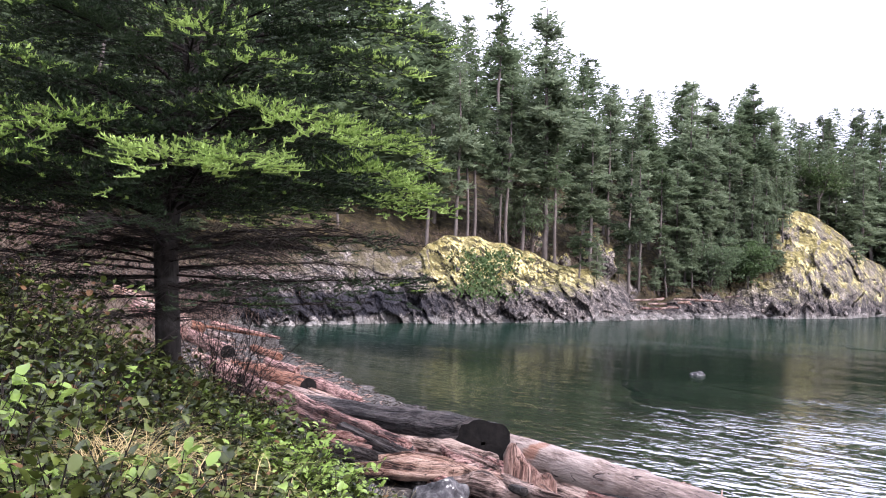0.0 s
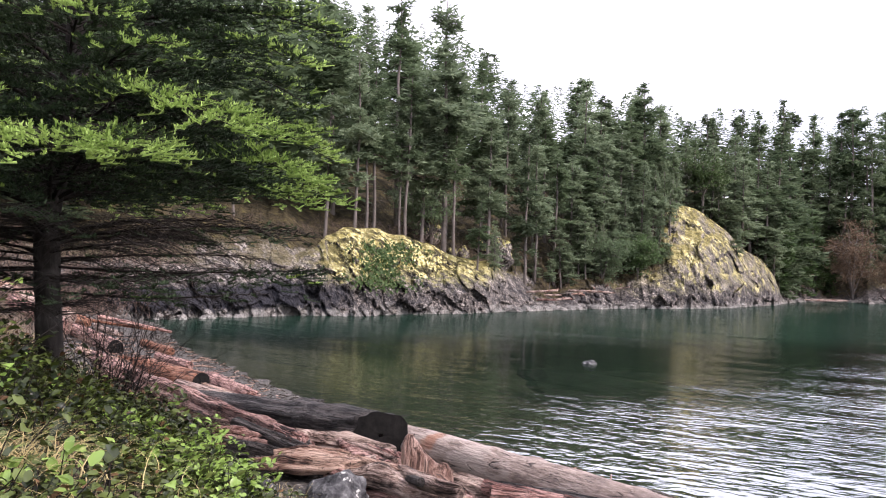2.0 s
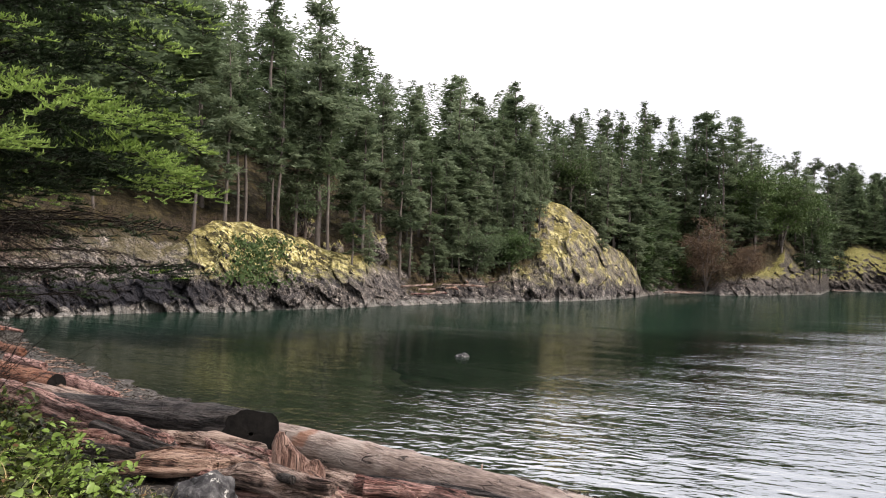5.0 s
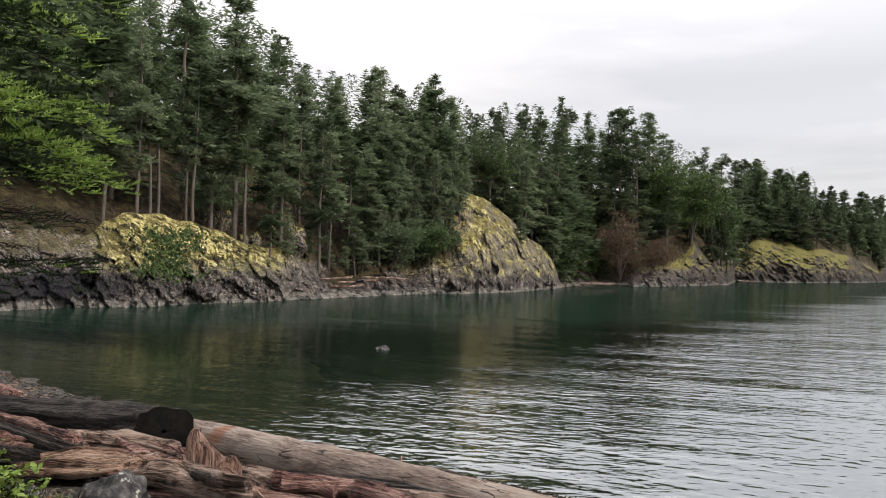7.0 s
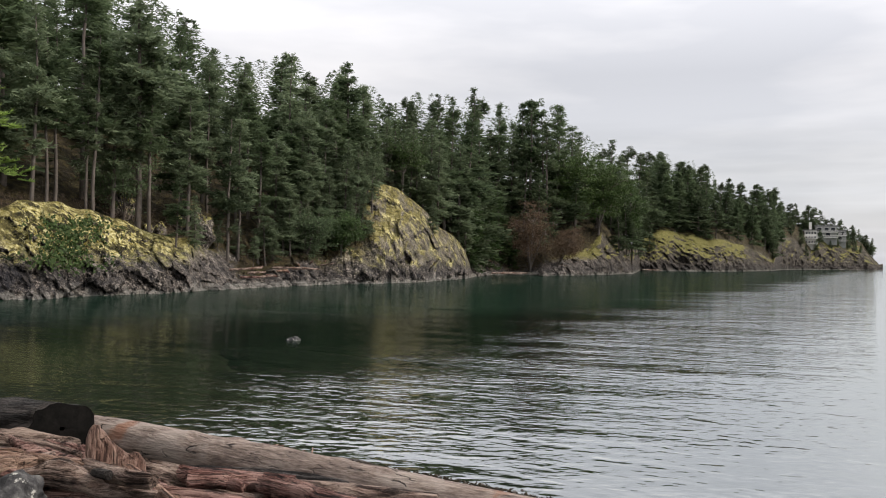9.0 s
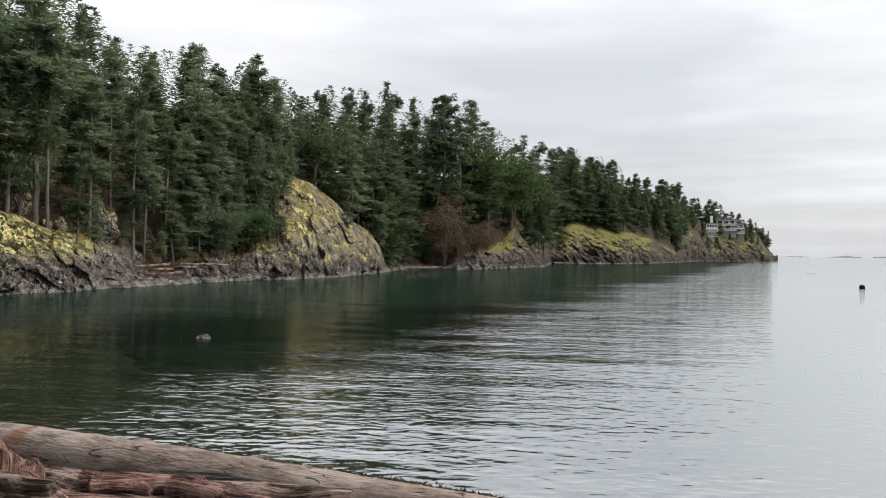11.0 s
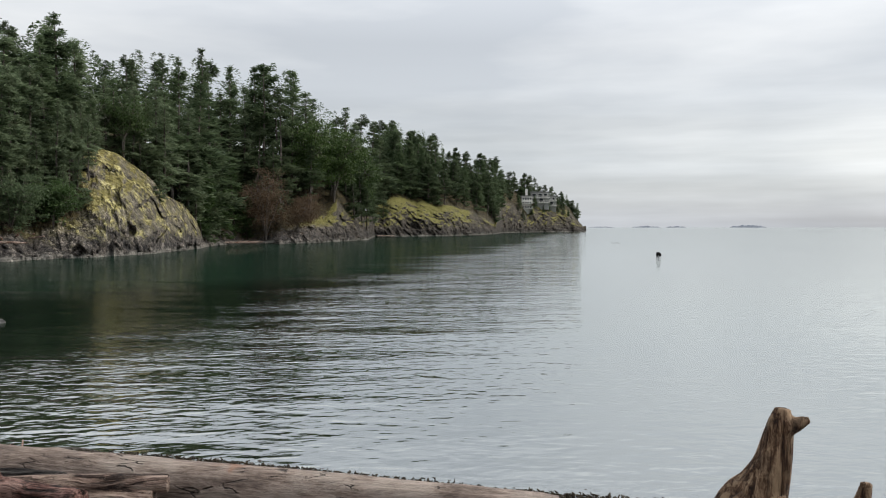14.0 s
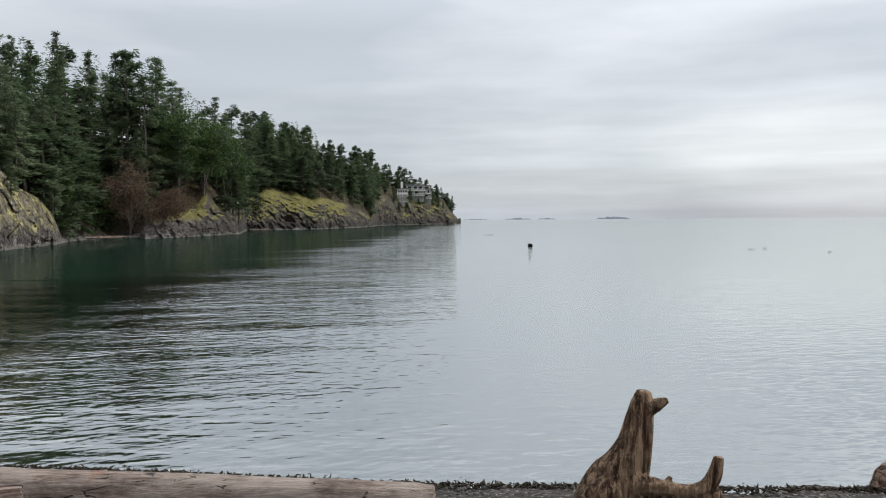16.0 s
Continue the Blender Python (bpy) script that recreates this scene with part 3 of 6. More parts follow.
def blades(p, d, side, length, width, tip=0.25):
    """Tapered quads from p along d, as wide as width across side."""
    p, d, side = (np.asarray(a, dtype=float) for a in (p, d, side))
    L, W = np.asarray(length)[:, None], np.asarray(width)[:, None]
    return np.stack([p - side * W * 0.5, p + side * W * 0.5, p + d * L + side * W * tip, p + d * L - side * W * tip], 1)


def unit(a):
    return a / (np.linalg.norm(a, axis=-1, keepdims=True) + 1e-9)


def fbm(x, y, z, octaves=4, gain=0.5):
    s, amp = 0.0, 1.0
    for _ in range(octaves):
        s += amp * noise.noise((x, y, z))
        x, y, z, amp = x * 2.03 + 5.1, y * 2.03 + 1.7, z * 2.03 + 9.2, amp * gain
    return s


# ---- the lie of the land ----
SHORE = np.array([(-60, 62), (-24, 54), (-14, 51.0), (-11.0, 48.0), (-9.0, 43.0), (-6.5, 33.5), (-4.4, 28.5), (-2.1, 23.0), (-0.2, 18.4), (1.2, 16.2),
                  (3.3, 13.3), (4.7, 11.2), (5.7, 9.5), (6.5, 7.9), (7.4, 6.0), (8.3, 4.5), (9.5, 2.55), (10.4, 1.2), (12.0, -2.0), (60, -80), (3000, -4600)])


def shore_distance(x, y):
    """Metres inland of the near waterline; negative over water."""
    p = np.stack([x, y], -1)
    best, sign = np.full(x.shape, 1e9), np.ones(x.shape)
    for a, b in zip(SHORE[:-1], SHORE[1:]):
        ab = b - a
        t = np.clip(((p - a) @ ab) / (ab @ ab), 0, 1)
        off = p - (a + t[..., None] * ab)
        d = np.hypot(off[..., 0], off[..., 1])
        cross = ab[0] * (p[..., 1] - a[1]) - ab[1] * (p[..., 0] - a[0])
        near = d < best - 1e-9
        sign = np.where(near, np.where(cross < 0, 1.0, -1.0), sign)
        best = np.minimum(best, d)
    return best * sign


def smooth(a, lo, hi):
    t = np.clip((a - lo) / (hi - lo), 0, 1)
    return t * t * (3 - 2 * t)


def near_height(x, y):
    x, y = np.asarray(x, dtype=float), np.asarray(y, dtype=float)
    s = shore_distance(x, y)
    beach = np.where(s > 0, np.minimum(0.14 * s, 0.5 + 0.04 * s), np.maximum(0.13 * s, -0.9 + 0.05 * np.maximum(s, -60)))
    beach = np.minimum(beach, 1.2)
    u = (x + 0.9) * -0.92 + (y - 8.7) * -0.385
    bank = smooth(u, -0.3, 2.4) * 0.7 + 0.12 * np.clip(u - 0.5, 0, 3) + 0.28 * np.clip(u - 3.5, 0, 12)
    bank = bank * smooth(s, 0.5, 4.0)
    hill = 0.35 * np.clip(-x - 14 - 0.05 * y, 0, 60) * smooth(s, 2, 12)
    return beach + bank + hill


AZ = [-60, -40, -25, -13.4, -11.1, -8.8, -5.3, 0.7, 4.7, 10.2, 12.8, 15.5, 19.1, 23.2, 26.5, 29.4, 30.6, 32.5, 34.8, 37.8, 41.0, 41.4, 44.2, 46.2, 48.1, 50.0, 50.4, 52.9, 55.9]
FAR = [60, 56, 54, 50, 50.5, 52.2, 54.6, 57.2, 60.3, 66.2, 73.1, 77.6, 86, 91, 100, 119, 143, 158, 148, 164, 193, 252, 266, 274, 300, 350, 420, 480, 530]
TOP_AZ = [-60, -25, -13.5, -11.9, -8.6, -5.1, -3.3, -1.9, -1.2, 0, 2.3, 4.3, 6.2, 8.2, 10.2, 12.3, 13.5, 15, 16.5, 18, 19.7, 21, 22.3, 23.5, 24.4, 25.6, 26.4, 27.5, 28.5, 29.3, 29.8, 31, 33.5, 34.5, 36.1, 38, 38.8, 40, 40.8, 41.05, 41.3, 42.4, 43.6, 44.4, 46.4, 47.9, 48.7, 49.9, 50.2, 50.4, 51.4, 52.2, 52.6, 54, 55.1, 55.7, 56.1]
TOP_EL = [0.5, 0.2, 0.27, 0.39, 0.72, 0.84, 1, 1.7, 2.6, 3.1, 3.12, 2.7, 2, 1.25, 0.9, -0.1, -0.85, -0.5, 1.3, 3.2, 4.7, 5.35, 5.7, 5.4, 4.85, 4.05, 3.3, 2.2, 1.6, 0.5, -0.84, -0.9, -0.9, -0.8, 0, 0.78, 1.46, 0.98, 0.18, 0.6, 1.7, 2.09, 2.17, 1.6, 1.6, 1.36, 0.77, 0.18, 0.8, 1.55, 1.54, 0.9, 1.34, 1.14, 0.94, 0.37, -0.09]
WIDTH_AZ = [-60, -14, -5, -2, 0, 3, 10, 14, 18, 20, 25, 29, 31, 34, 40, 42, 47, 50, 56]
WIDTH = [10, 4, 4.5, 5.5, 8.5, 9.5, 7, 6, 17, 19, 16, 9, 5, 8, 12, 22, 22, 14, 14]
RISE_AZ = [-60, -14, 8, 14, 18, 20, 27, 30, 33, 38, 40.2, 41.4, 43, 45, 52, 55, 55.9]
RISE = [36, 34, 32, 30, 22, 11, 11, 17, 24, 20, 2, 2, 12, 18, 10, 3, 0.5]


STEEP_AZ = [-60, -14, -2, 1, 9, 14, 20, 24, 30, 56]
STEEP = [0.6, 0.6, 0.5, 0.62, 0.58, 1.0, 0.85, 0.6, 0.5, 0.5]


BENCH_AZ = [-60, -4, -1, 8, 13, 20, 22, 28, 31, 56]
BENCH = [0, 0, 5, 5, 0, 0, 5, 5, 0, 0]


def far_profile(az):
    far, w = np.interp(az, AZ, FAR), np.interp(az, WIDTH_AZ, WIDTH)
    top = EYE + (far + w * 0.8) * np.tan(np.radians(np.interp(az, TOP_AZ, TOP_EL)))
    top = top * (1 + np.where(np.asarray(az) > 34, 0.06, 0.012) * (np.sin(np.asarray(az) * 1.3) + np.sin(np.asarray(az) * 3.1 + 1)))
    return far, w, np.maximum(top, 0.4)


def far_height(az, q):
    """Height of the wooded shore, q metres behind its waterline."""
    far, w, top = far_profile(az)
    face = top * np.clip(q / w, 0, 1) ** np.interp(az, STEEP_AZ, STEEP)
    rise = np.interp(az, RISE_AZ, RISE)
    back = rise * (1 - np.exp(-0.5 * np.clip(q - w - np.interp(az, BENCH_AZ, BENCH), 0, None) / (rise + 0.01) * 1.0))
    return np.where(q < 0, q * 0.5, face + back)


def build_ground():
    az = np.concatenate([np.arange(-180, -36, 4.0), np.arange(-36, 90, 0.5), np.arange(90, 181, 5.0)])
    r = np.concatenate([[0.05, 0.4, 0.8], np.geomspace(1.2, 60, 250), np.geomspace(64, 4900, 40)])
    A, R = np.meshgrid(np.radians(az), r)
    X, Y = R * np.sin(A), R * np.cos(A)
    Z = near_height(X, Y)
    Z = np.where((Y > 0) & (R > 64) & (np.degrees(A) > -60), np.minimum(Z, -3.0), Z)
    far = np.interp(np.degrees(A), AZ, FAR)
    Z = np.where((np.degrees(A) > -60) & (np.degrees(A) < 60) & (R > far + 1) & (np.degrees(A) > -13), -2.5, Z)
    flat = np.stack([X, Y, Z], -1).reshape(-1, 3)
    for p in flat:
        if p[0] ** 2 + p[1] ** 2 < 3600:
            p[2] += 0.05 * fbm(p[0] * 0.9, p[1] * 0.9, 0, 3)
    me = mesh_of("ground", flat, grid_faces(len(r), len(az)), M_GROUND, True)
    tagged(new("ground", me), "grey shingle beach and brown soil bank", "ground", kind="structure")


def build_headland():
    az = np.concatenate([np.arange(-60, -16, 0.4), np.arange(-16, 56.3, 0.055)])
    rows_face = np.linspace(0.0, 1.0, 52)
    rows_back = np.concatenate([np.geomspace(0.8, 160, 34), [400, 900]])
    far, w, top = far_profile(az)
    steep = np.interp(az, STEEP_AZ, STEEP)
    face = w[None, :] * rows_face[:, None] ** (1 / steep[None, :])
    skirt = np.linspace(-2.5, -0.3, 4)[:, None] * np.ones_like(w)[None, :]
    Q = np.concatenate([skirt, face, w[None, :] + rows_back[:, None] * np.ones_like(w)[None, :]])
    A = np.broadcast_to(az, Q.shape)
    Z = far_height(A, Q)
    forest = np.clip((Q - w * 0.9) / 5.0, 0, 1)
    flank = smooth(A, 12.5, 14.0) * (1 - smooth(A + Z * 0.15, 22.8, 24.4))
    forest = np.maximum(forest, flank * np.clip((Q - 1.5) / 4.0, 0, 0.85))
    R = far[None, :] + Q
    X, Y = R * np.sin(np.radians(A)), R * np.cos(np.radians(A))
    P = np.stack([X, Y, Z], -1)
    d = np.stack([np.sin(np.radians(A)), np.cos(np.radians(A))], -1)
    out = P.reshape(-1, 3).copy()
    dd, qf, wf, rf = d.reshape(-1, 2), Q.ravel(), np.broadcast_to(w, Q.shape).ravel(), R.ravel()
    cap = smooth(Z / np.maximum(top, 0.5)[None, :], 0.72, 0.95).ravel()
    calm = (1 - 0.15 * smooth(A, 33.0, 38.0)).ravel() * (1 - 0.35 * smooth(A, 16.0, 19.0) * (1 - smooth(A, 29.0, 31.0))).ravel()
    for i in range(len(out)):
        x, y, z = out[i]
        if qf[i] > wf[i] + 60:
            continue
        edge = math.exp(-max(0.0, qf[i] - wf[i]) / 6.0)
        k = max(0.6, min(2.2, rf[i] / 90))
        # slabs that dip to one side: rotate the strata, then offset per block
        sx, sz = x * 0.8 + z * 0.6, z * 0.8 - x * 0.6
        wx, wz = 0.5 * fbm(x / 5, y / 5, z / 5 + 3, 2), 0.5 * fbm(x / 5 + 7, y / 5, z / 5, 2)
        _, pts = noise.voronoi((sx / (1.7 * k) + wx, y / (2.2 * k), sz / (2.2 * k) + wz))
        c = pts[0]
        turn = c[0] * 12.99 + c[1] * 78.2 + c[2] * 37.7
        block = math.sin(turn) * 0.75 + (sx / (1.7 * k) + wx - c[0]) * math.sin(turn * 3.7) * 0.9 + (sz / (2.2 * k) + wz - c[2]) * math.sin(turn * 5.3) * 0.9
        rough_ = fbm(x / (4 * k), y / (4 * k), z / (4 * k), 5, 0.55)
        _, pts = noise.voronoi((sx / (0.5 * k) + 9, y / (0.9 * k), sz / (0.9 * k)))
        c = pts[0]
        chip = math.sin(c[0] * 41.3 + c[1] * 17.2 + c[2] * 63.7)
        if rf[i] > 140:
            lump = fbm(x / 9.0, y / 9.0, z / 5.0, 4, 0.6)
            block, chip, rough_ = block * 0.35 + lump * 1.6, chip * 1.4, rough_ * 1.8
        off = (block * 1.05 + chip * 0.36 + rough_ * 0.75) * min(k, 1.3) * edge * min(1.0, wf[i] / 5) * calm[i] * (1 - 0.75 * cap[i])
        out[i, 0] -= dd[i, 0] * off
        out[i, 1] -= dd[i, 1] * off
        out[i, 2] += (rough_ * 0.45 + block * 0.12) * k * (0.35 + 0.65 * (1 - edge)) * (1 - 0.7 * cap[i] * edge) * min(1.0, max(0.15, z / 2))
    me = mesh_of("headland", out, grid_faces(Q.shape[0], Q.shape[1]), M_CLIFF, False)
    a = me.attributes.new("forest", "FLOAT", "POINT")
    a.data.foreach_set("value", forest.ravel().astype(np.float32))
    tagged(new("headland", me), "fractured grey coastal rock with golden moss and lichen", "cliff", kind="structure")


def build_water():
    az = np.radians(np.arange(-180, 180.1, 3.0))
    r = np.concatenate([[0.0], np.geomspace(4, 4900, 30)])
    A, R = np.meshgrid(az, r)
    me = mesh_of("water", np.stack([R * np.sin(A), R * np.cos(A), np.zeros_like(A)], -1).reshape(-1, 3), grid_faces(len(r), len(az)), M_WATER, True)
    tagged(new("water", me), "calm dark green sea water with fine ripples", "water", kind="structure")


build_ground()
build_headland()
build_water()


# ---- conifers of the far shore ----
def conifer_meshes(seed, h, bare, radius, density, mat, top_flat=False, fine=1.0, girth=1.0, taper=0.72):
    """Trunk and crown of a conifer h metres tall whose foliage starts at the share bare of its height."""
    rg = np.random.default_rng(seed)
    tr, bw, cr = Soup(), Soup(), Soup()
    zs = np.linspace(-1.0, h * 0.98, 12)
    wob = np.cumsum(rg.normal(0, 0.045, (12, 2)), 0)
    wob -= wob[0]
    cx, cy = (lambda z: np.interp(z, zs, wob[:, 0])), (lambda z: np.interp(z, zs, wob[:, 1]))
    tr.tube(np.stack([wob[:, 0], wob[:, 1], zs], 1), girth * 0.009 * h * (1 - np.clip(zs / h, 0, 1)) ** 0.8 + 0.025, 7)
    # dead snags on the bare stem
    for _ in range(int(14 * bare) + 4):
        z, a = h * rg.uniform(0.12, max(0.2, bare + 0.1)), rg.uniform(0, 6.28)
        L = rg.uniform(0.5, 1.6)
        p = np.array([cx(z), cy(z), z])
        e = p + np.array([math.cos(a) * L, math.sin(a) * L, rg.uniform(-0.5, 0.1)])
        bw.tube([p, (p + e) / 2 + [0, 0, 0.08], e], [0.03, 0.02, 0.008], 3)
    lop = rg.uniform(0, 6.28, 3)
    # limbs, each a clump of a few flat sprays
    limbs = []
    n = int(density * h / 2.6)
    for f0 in np.sort(rg.random(n) ** 0.95):
        a0, big = rg.uniform(0, 6.28), rg.uniform(0.62, 1.12) * (1 + 0.22 * math.sin(f0 * 11 + lop[0]))
        for _ in range(int(rg.integers(3, 6))):
            limbs.append((f0 + rg.normal(0, 0.012), a0 + rg.normal(0, 0.4), big * rg.uniform(0.6, 1.0)))
    for f0 in rg.uniform(0.72, 1.0, int(density * 1.2)):
        limbs.append((f0, rg.uniform(0, 6.28), rg.uniform(0.6, 1.0)))
    for i, (f, a, big) in enumerate(limbs):
        f = min(0.995, max(0.0, f))
        z = bare * h + (h - bare * h) * f
        if top_flat:
            env = (0.65 + 0.35 * math.sin(f * 9)) * (1 - f ** 6)
        else:
            env = ((1 - f) ** taper * 0.96 + 0.04) * min(1.0, 0.55 + f * 2.2)
        L = max(0.25, radius * env * big)
        up = rg.uniform(-0.25, 0.10) + 0.55 * f ** 2
        d = np.array([math.cos(a), math.sin(a), up])
        p0 = np.array([cx(z), cy(z), z])
        sag = np.array([0, 0, -0.14 * L])
        if i % 5 == 0:
            bw.tube([p0, p0 + d * L * 0.5 + sag * 0.25, p0 + d * L + sag], [0.010 * L + 0.012, 0.006 * L + 0.008, 0.004], 3)
        k = max(3, int(fine * (2.9 * L + 1.4)))
        t = rg.random(k) ** 0.75 * 0.92 + 0.1
        base = p0 + d * (L * t)[:, None] + sag * (t ** 2)[:, None]
        m = 3
        base = np.repeat(base, m, 0) + rg.normal(0, 0.13, (k * m, 3))
        aa = a + np.tile([-0.95, 0.05, 0.95], k) + rg.normal(0, 0.35, k * m)
        dirs = unit(np.stack([np.cos(aa), np.sin(aa), rg.normal(0.08, 0.30, k * m)], 1))
        side = unit(np.cross(dirs, rg.normal(0, 0.7, (k * m, 3)) + [0, 0, 1]))
        ln = rg.uniform(0.45, 1.0, k * m) * (0.46 + 0.18 * min(L, 2.5)) / math.sqrt(fine)
        cr.quads(blades(base, dirs, side, ln, ln * rg.uniform(0.24, 0.48, k * m), 0.2))
    return tr.mesh("trunk", M_BARK_FAR, True), bw.mesh("branchwork", M_BARK_FAR), cr.mesh("crown", mat)


def tree_thing(name, tr, bw, cr, label, category="tree", group=""):
    root = new(name)
    piece("trunk", tr, root)
    tagged(piece("branchwork", bw, root), kind="stuff")
    piece("crown", cr, root)
    return tagged(root, label, category, group)


FIR_LABEL = "tall slender dark green conifer on the rocky shore"
TEMPLATES = []
for i, (h, bare, rad, den, mat, taper, fine) in enumerate([
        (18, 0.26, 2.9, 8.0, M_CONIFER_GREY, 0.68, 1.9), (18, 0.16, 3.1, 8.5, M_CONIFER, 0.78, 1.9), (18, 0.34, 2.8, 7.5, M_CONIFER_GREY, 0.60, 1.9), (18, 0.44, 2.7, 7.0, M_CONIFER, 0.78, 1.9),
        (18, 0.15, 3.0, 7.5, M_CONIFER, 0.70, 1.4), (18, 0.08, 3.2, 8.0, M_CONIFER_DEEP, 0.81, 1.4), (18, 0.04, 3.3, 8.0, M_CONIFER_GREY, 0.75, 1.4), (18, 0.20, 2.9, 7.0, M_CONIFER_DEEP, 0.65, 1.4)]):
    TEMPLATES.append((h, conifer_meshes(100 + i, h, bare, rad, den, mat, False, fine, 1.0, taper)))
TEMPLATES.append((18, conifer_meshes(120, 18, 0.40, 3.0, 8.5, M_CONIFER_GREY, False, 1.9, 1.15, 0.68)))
TEMPLATES.append((18, conifer_meshes(121, 18, 0.58, 3.2, 5.0, M_CONIFER, True, 1.4, 1.2)))
TEMPLATES.append((18, conifer_meshes(122, 18, 0.66, 1.7, 4.5, M_CONIFER, True, 1.8, 1.0)))
TEMPLATES_CEDAR = len(TEMPLATES) + 3
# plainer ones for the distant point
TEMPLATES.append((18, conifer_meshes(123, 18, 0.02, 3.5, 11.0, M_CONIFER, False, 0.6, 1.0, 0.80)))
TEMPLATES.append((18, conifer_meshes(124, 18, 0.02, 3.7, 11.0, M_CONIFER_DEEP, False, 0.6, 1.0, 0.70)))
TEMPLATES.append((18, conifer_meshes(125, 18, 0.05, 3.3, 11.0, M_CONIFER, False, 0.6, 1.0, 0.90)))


TEMPLATES_BARE = len(TEMPLATES) + 1
TEMPLATES.append((14, conifer_meshes(126, 14, 0.0, 2.8, 12.0, M_BRIGHT, False, 1.6, 1.0, 0.6)))
TEMPLATES.append((18, conifer_meshes(127, 18, 0.56, 2.5, 6.5, M_CONIFER, False, 1.9, 0.9, 0.64)))


def on_far(az, q):
    far = np.interp(az, AZ, FAR)
    r = far + q
    return r * math.sin(radians(az)), r * math.cos(radians(az)), float(far_height(np.float64(az), np.float64(q))), r


SKY_AZ = [-60, -20, -1.5, 0.1, 1.3, 4.4, 5.6, 8.2, 9.8, 10.6, 11.8, 14.8, 17.2, 18.7, 20.3, 21.9, 23.4, 24.5, 26.5, 28, 28.6, 29.9, 31.4, 32.7, 34, 35.7, 36.7, 38.2, 40.9, 43, 44.2, 45.5, 46.4, 47.7, 49.8, 50.6, 52, 52.7, 54.4, 55.4]
SKY_EL = [22.32, 22.32, 19.62, 18.92, 18.12, 17.62, 17.12, 16.82, 16.22, 15.12, 13.72, 13.42, 13.92, 12.52, 13.32, 12.42, 11.32, 11.52, 11.82, 11.42, 10.72, 11.72, 10.82, 10.52, 11.22, 10.82, 9.12, 8.62, 7.72, 7.57, 6.82, 6.92, 5.82, 6.02, 5.12, 4.22, 3.82, 3.62, 2.82, 1.92]


def plant(az, q, height, which, lean=2.0, wide=1.0, label=FIR_LABEL, name="conifer"):
    x, y, z, r = on_far(az, q)
    h0, (tr, bw, cr) = TEMPLATES[which]
    root = tree_thing(name, tr, bw, cr, label, "tree", "conifers of the far shore")
    s = height / h0
    w = s * wide
    root.matrix_basis = pose(x, y, z - 0.3, random.uniform(-lean, lean), random.uniform(-lean, lean), random.uniform(0, 360)) @ Matrix.Diagonal((w, w, s, 1))
    return root


random.seed(5)
# stems on the mossy bluff and other trees that stand out
for az, q, el_top, which in [(0.75, 10.5, 15.5, 0), (1.6, 11.5, 14.0, 3), (2.1, 12.0, 15.0, 3), (3.9, 11.5, 13.0, 0), (4.35, 11.0, 14.5, 3), (7.05, 10.5, 19.0, 8), (7.8, 9.5, 13.5, 3),
                             (3.7, 17, 19.6, 10), (9.7, 14, 14.8, 1), (11.4, 16, 13.2, 2), (12.9, 6, 10.6, 7), (13.6, 7, 9.5, 2), (16.9, 13, 13.5, 6), (20.35, 22, 13.0, 0), (18.3, 7, 10.2, 2),
                             (22.8, 12, 8.6, 3), (29.9, 22, 11.7, 5), (31.6, 26, 10.7, 1), (33.1, 25, 10.8, 1), (35.7, 28, 10.5, 4), (32.4, 21, 9.4, 6), (28.3, 26, 11.2, 3), (27.3, 32, 11.3, 5),
                             (25.5, 30, 10.8, 5), (33.95, 27, 11.0, 9), (20.4, 16, 9.5, 8), (29.3, 9, 6.0, 6), (30.6, 8, 7.2, 5), (29.9, 4, 5.0, 6)]:
    x, y, z, r = on_far(az, q)
    plant(az, q, max(4.0, EYE + r * math.tan(radians(el_top)) - z + 0.3), which, 1.0)
for az, q, h, which, wide in [(21.1, 14, 17, 3, 1.3), (21.9, 15, 14, 2, 1.3), (20.2, 11, 16, 3, 1.2), (19.3, 9, 15, 2, 1.3), (18.5, 10, 14, 3, 1.3), (17.6, 8, 15, 2, 1.2), (16.8, 9, 14, 3, 1.3),
                              (16.0, 8, 13, 2, 1.3), (22.7, 9, 7.5, 0, 1.2), (23.1, 13, 6.0, 0, 1.2), (20.8, 7, 11, 0, 1.2), (19.8, 6, 9, 6, 1.2), (21.5, 9, 9, 0, 1.2), (14.9, 8, 14, 3, 1.2)]:
    plant(az, q, h, which, 2.0, wide, "bare-stemmed grey-green conifer beside the mossy dome")
for az, q, h in [(30.1, 3.5, 11), (30.9, 6, 14), (31.8, 9, 15), (29.6, 8, 13), (32.6, 7, 10)]:
    plant(az, q, h, TEMPLATES_CEDAR, 1.5, 1.15, "dense fresh green cedar beside the mossy dome")
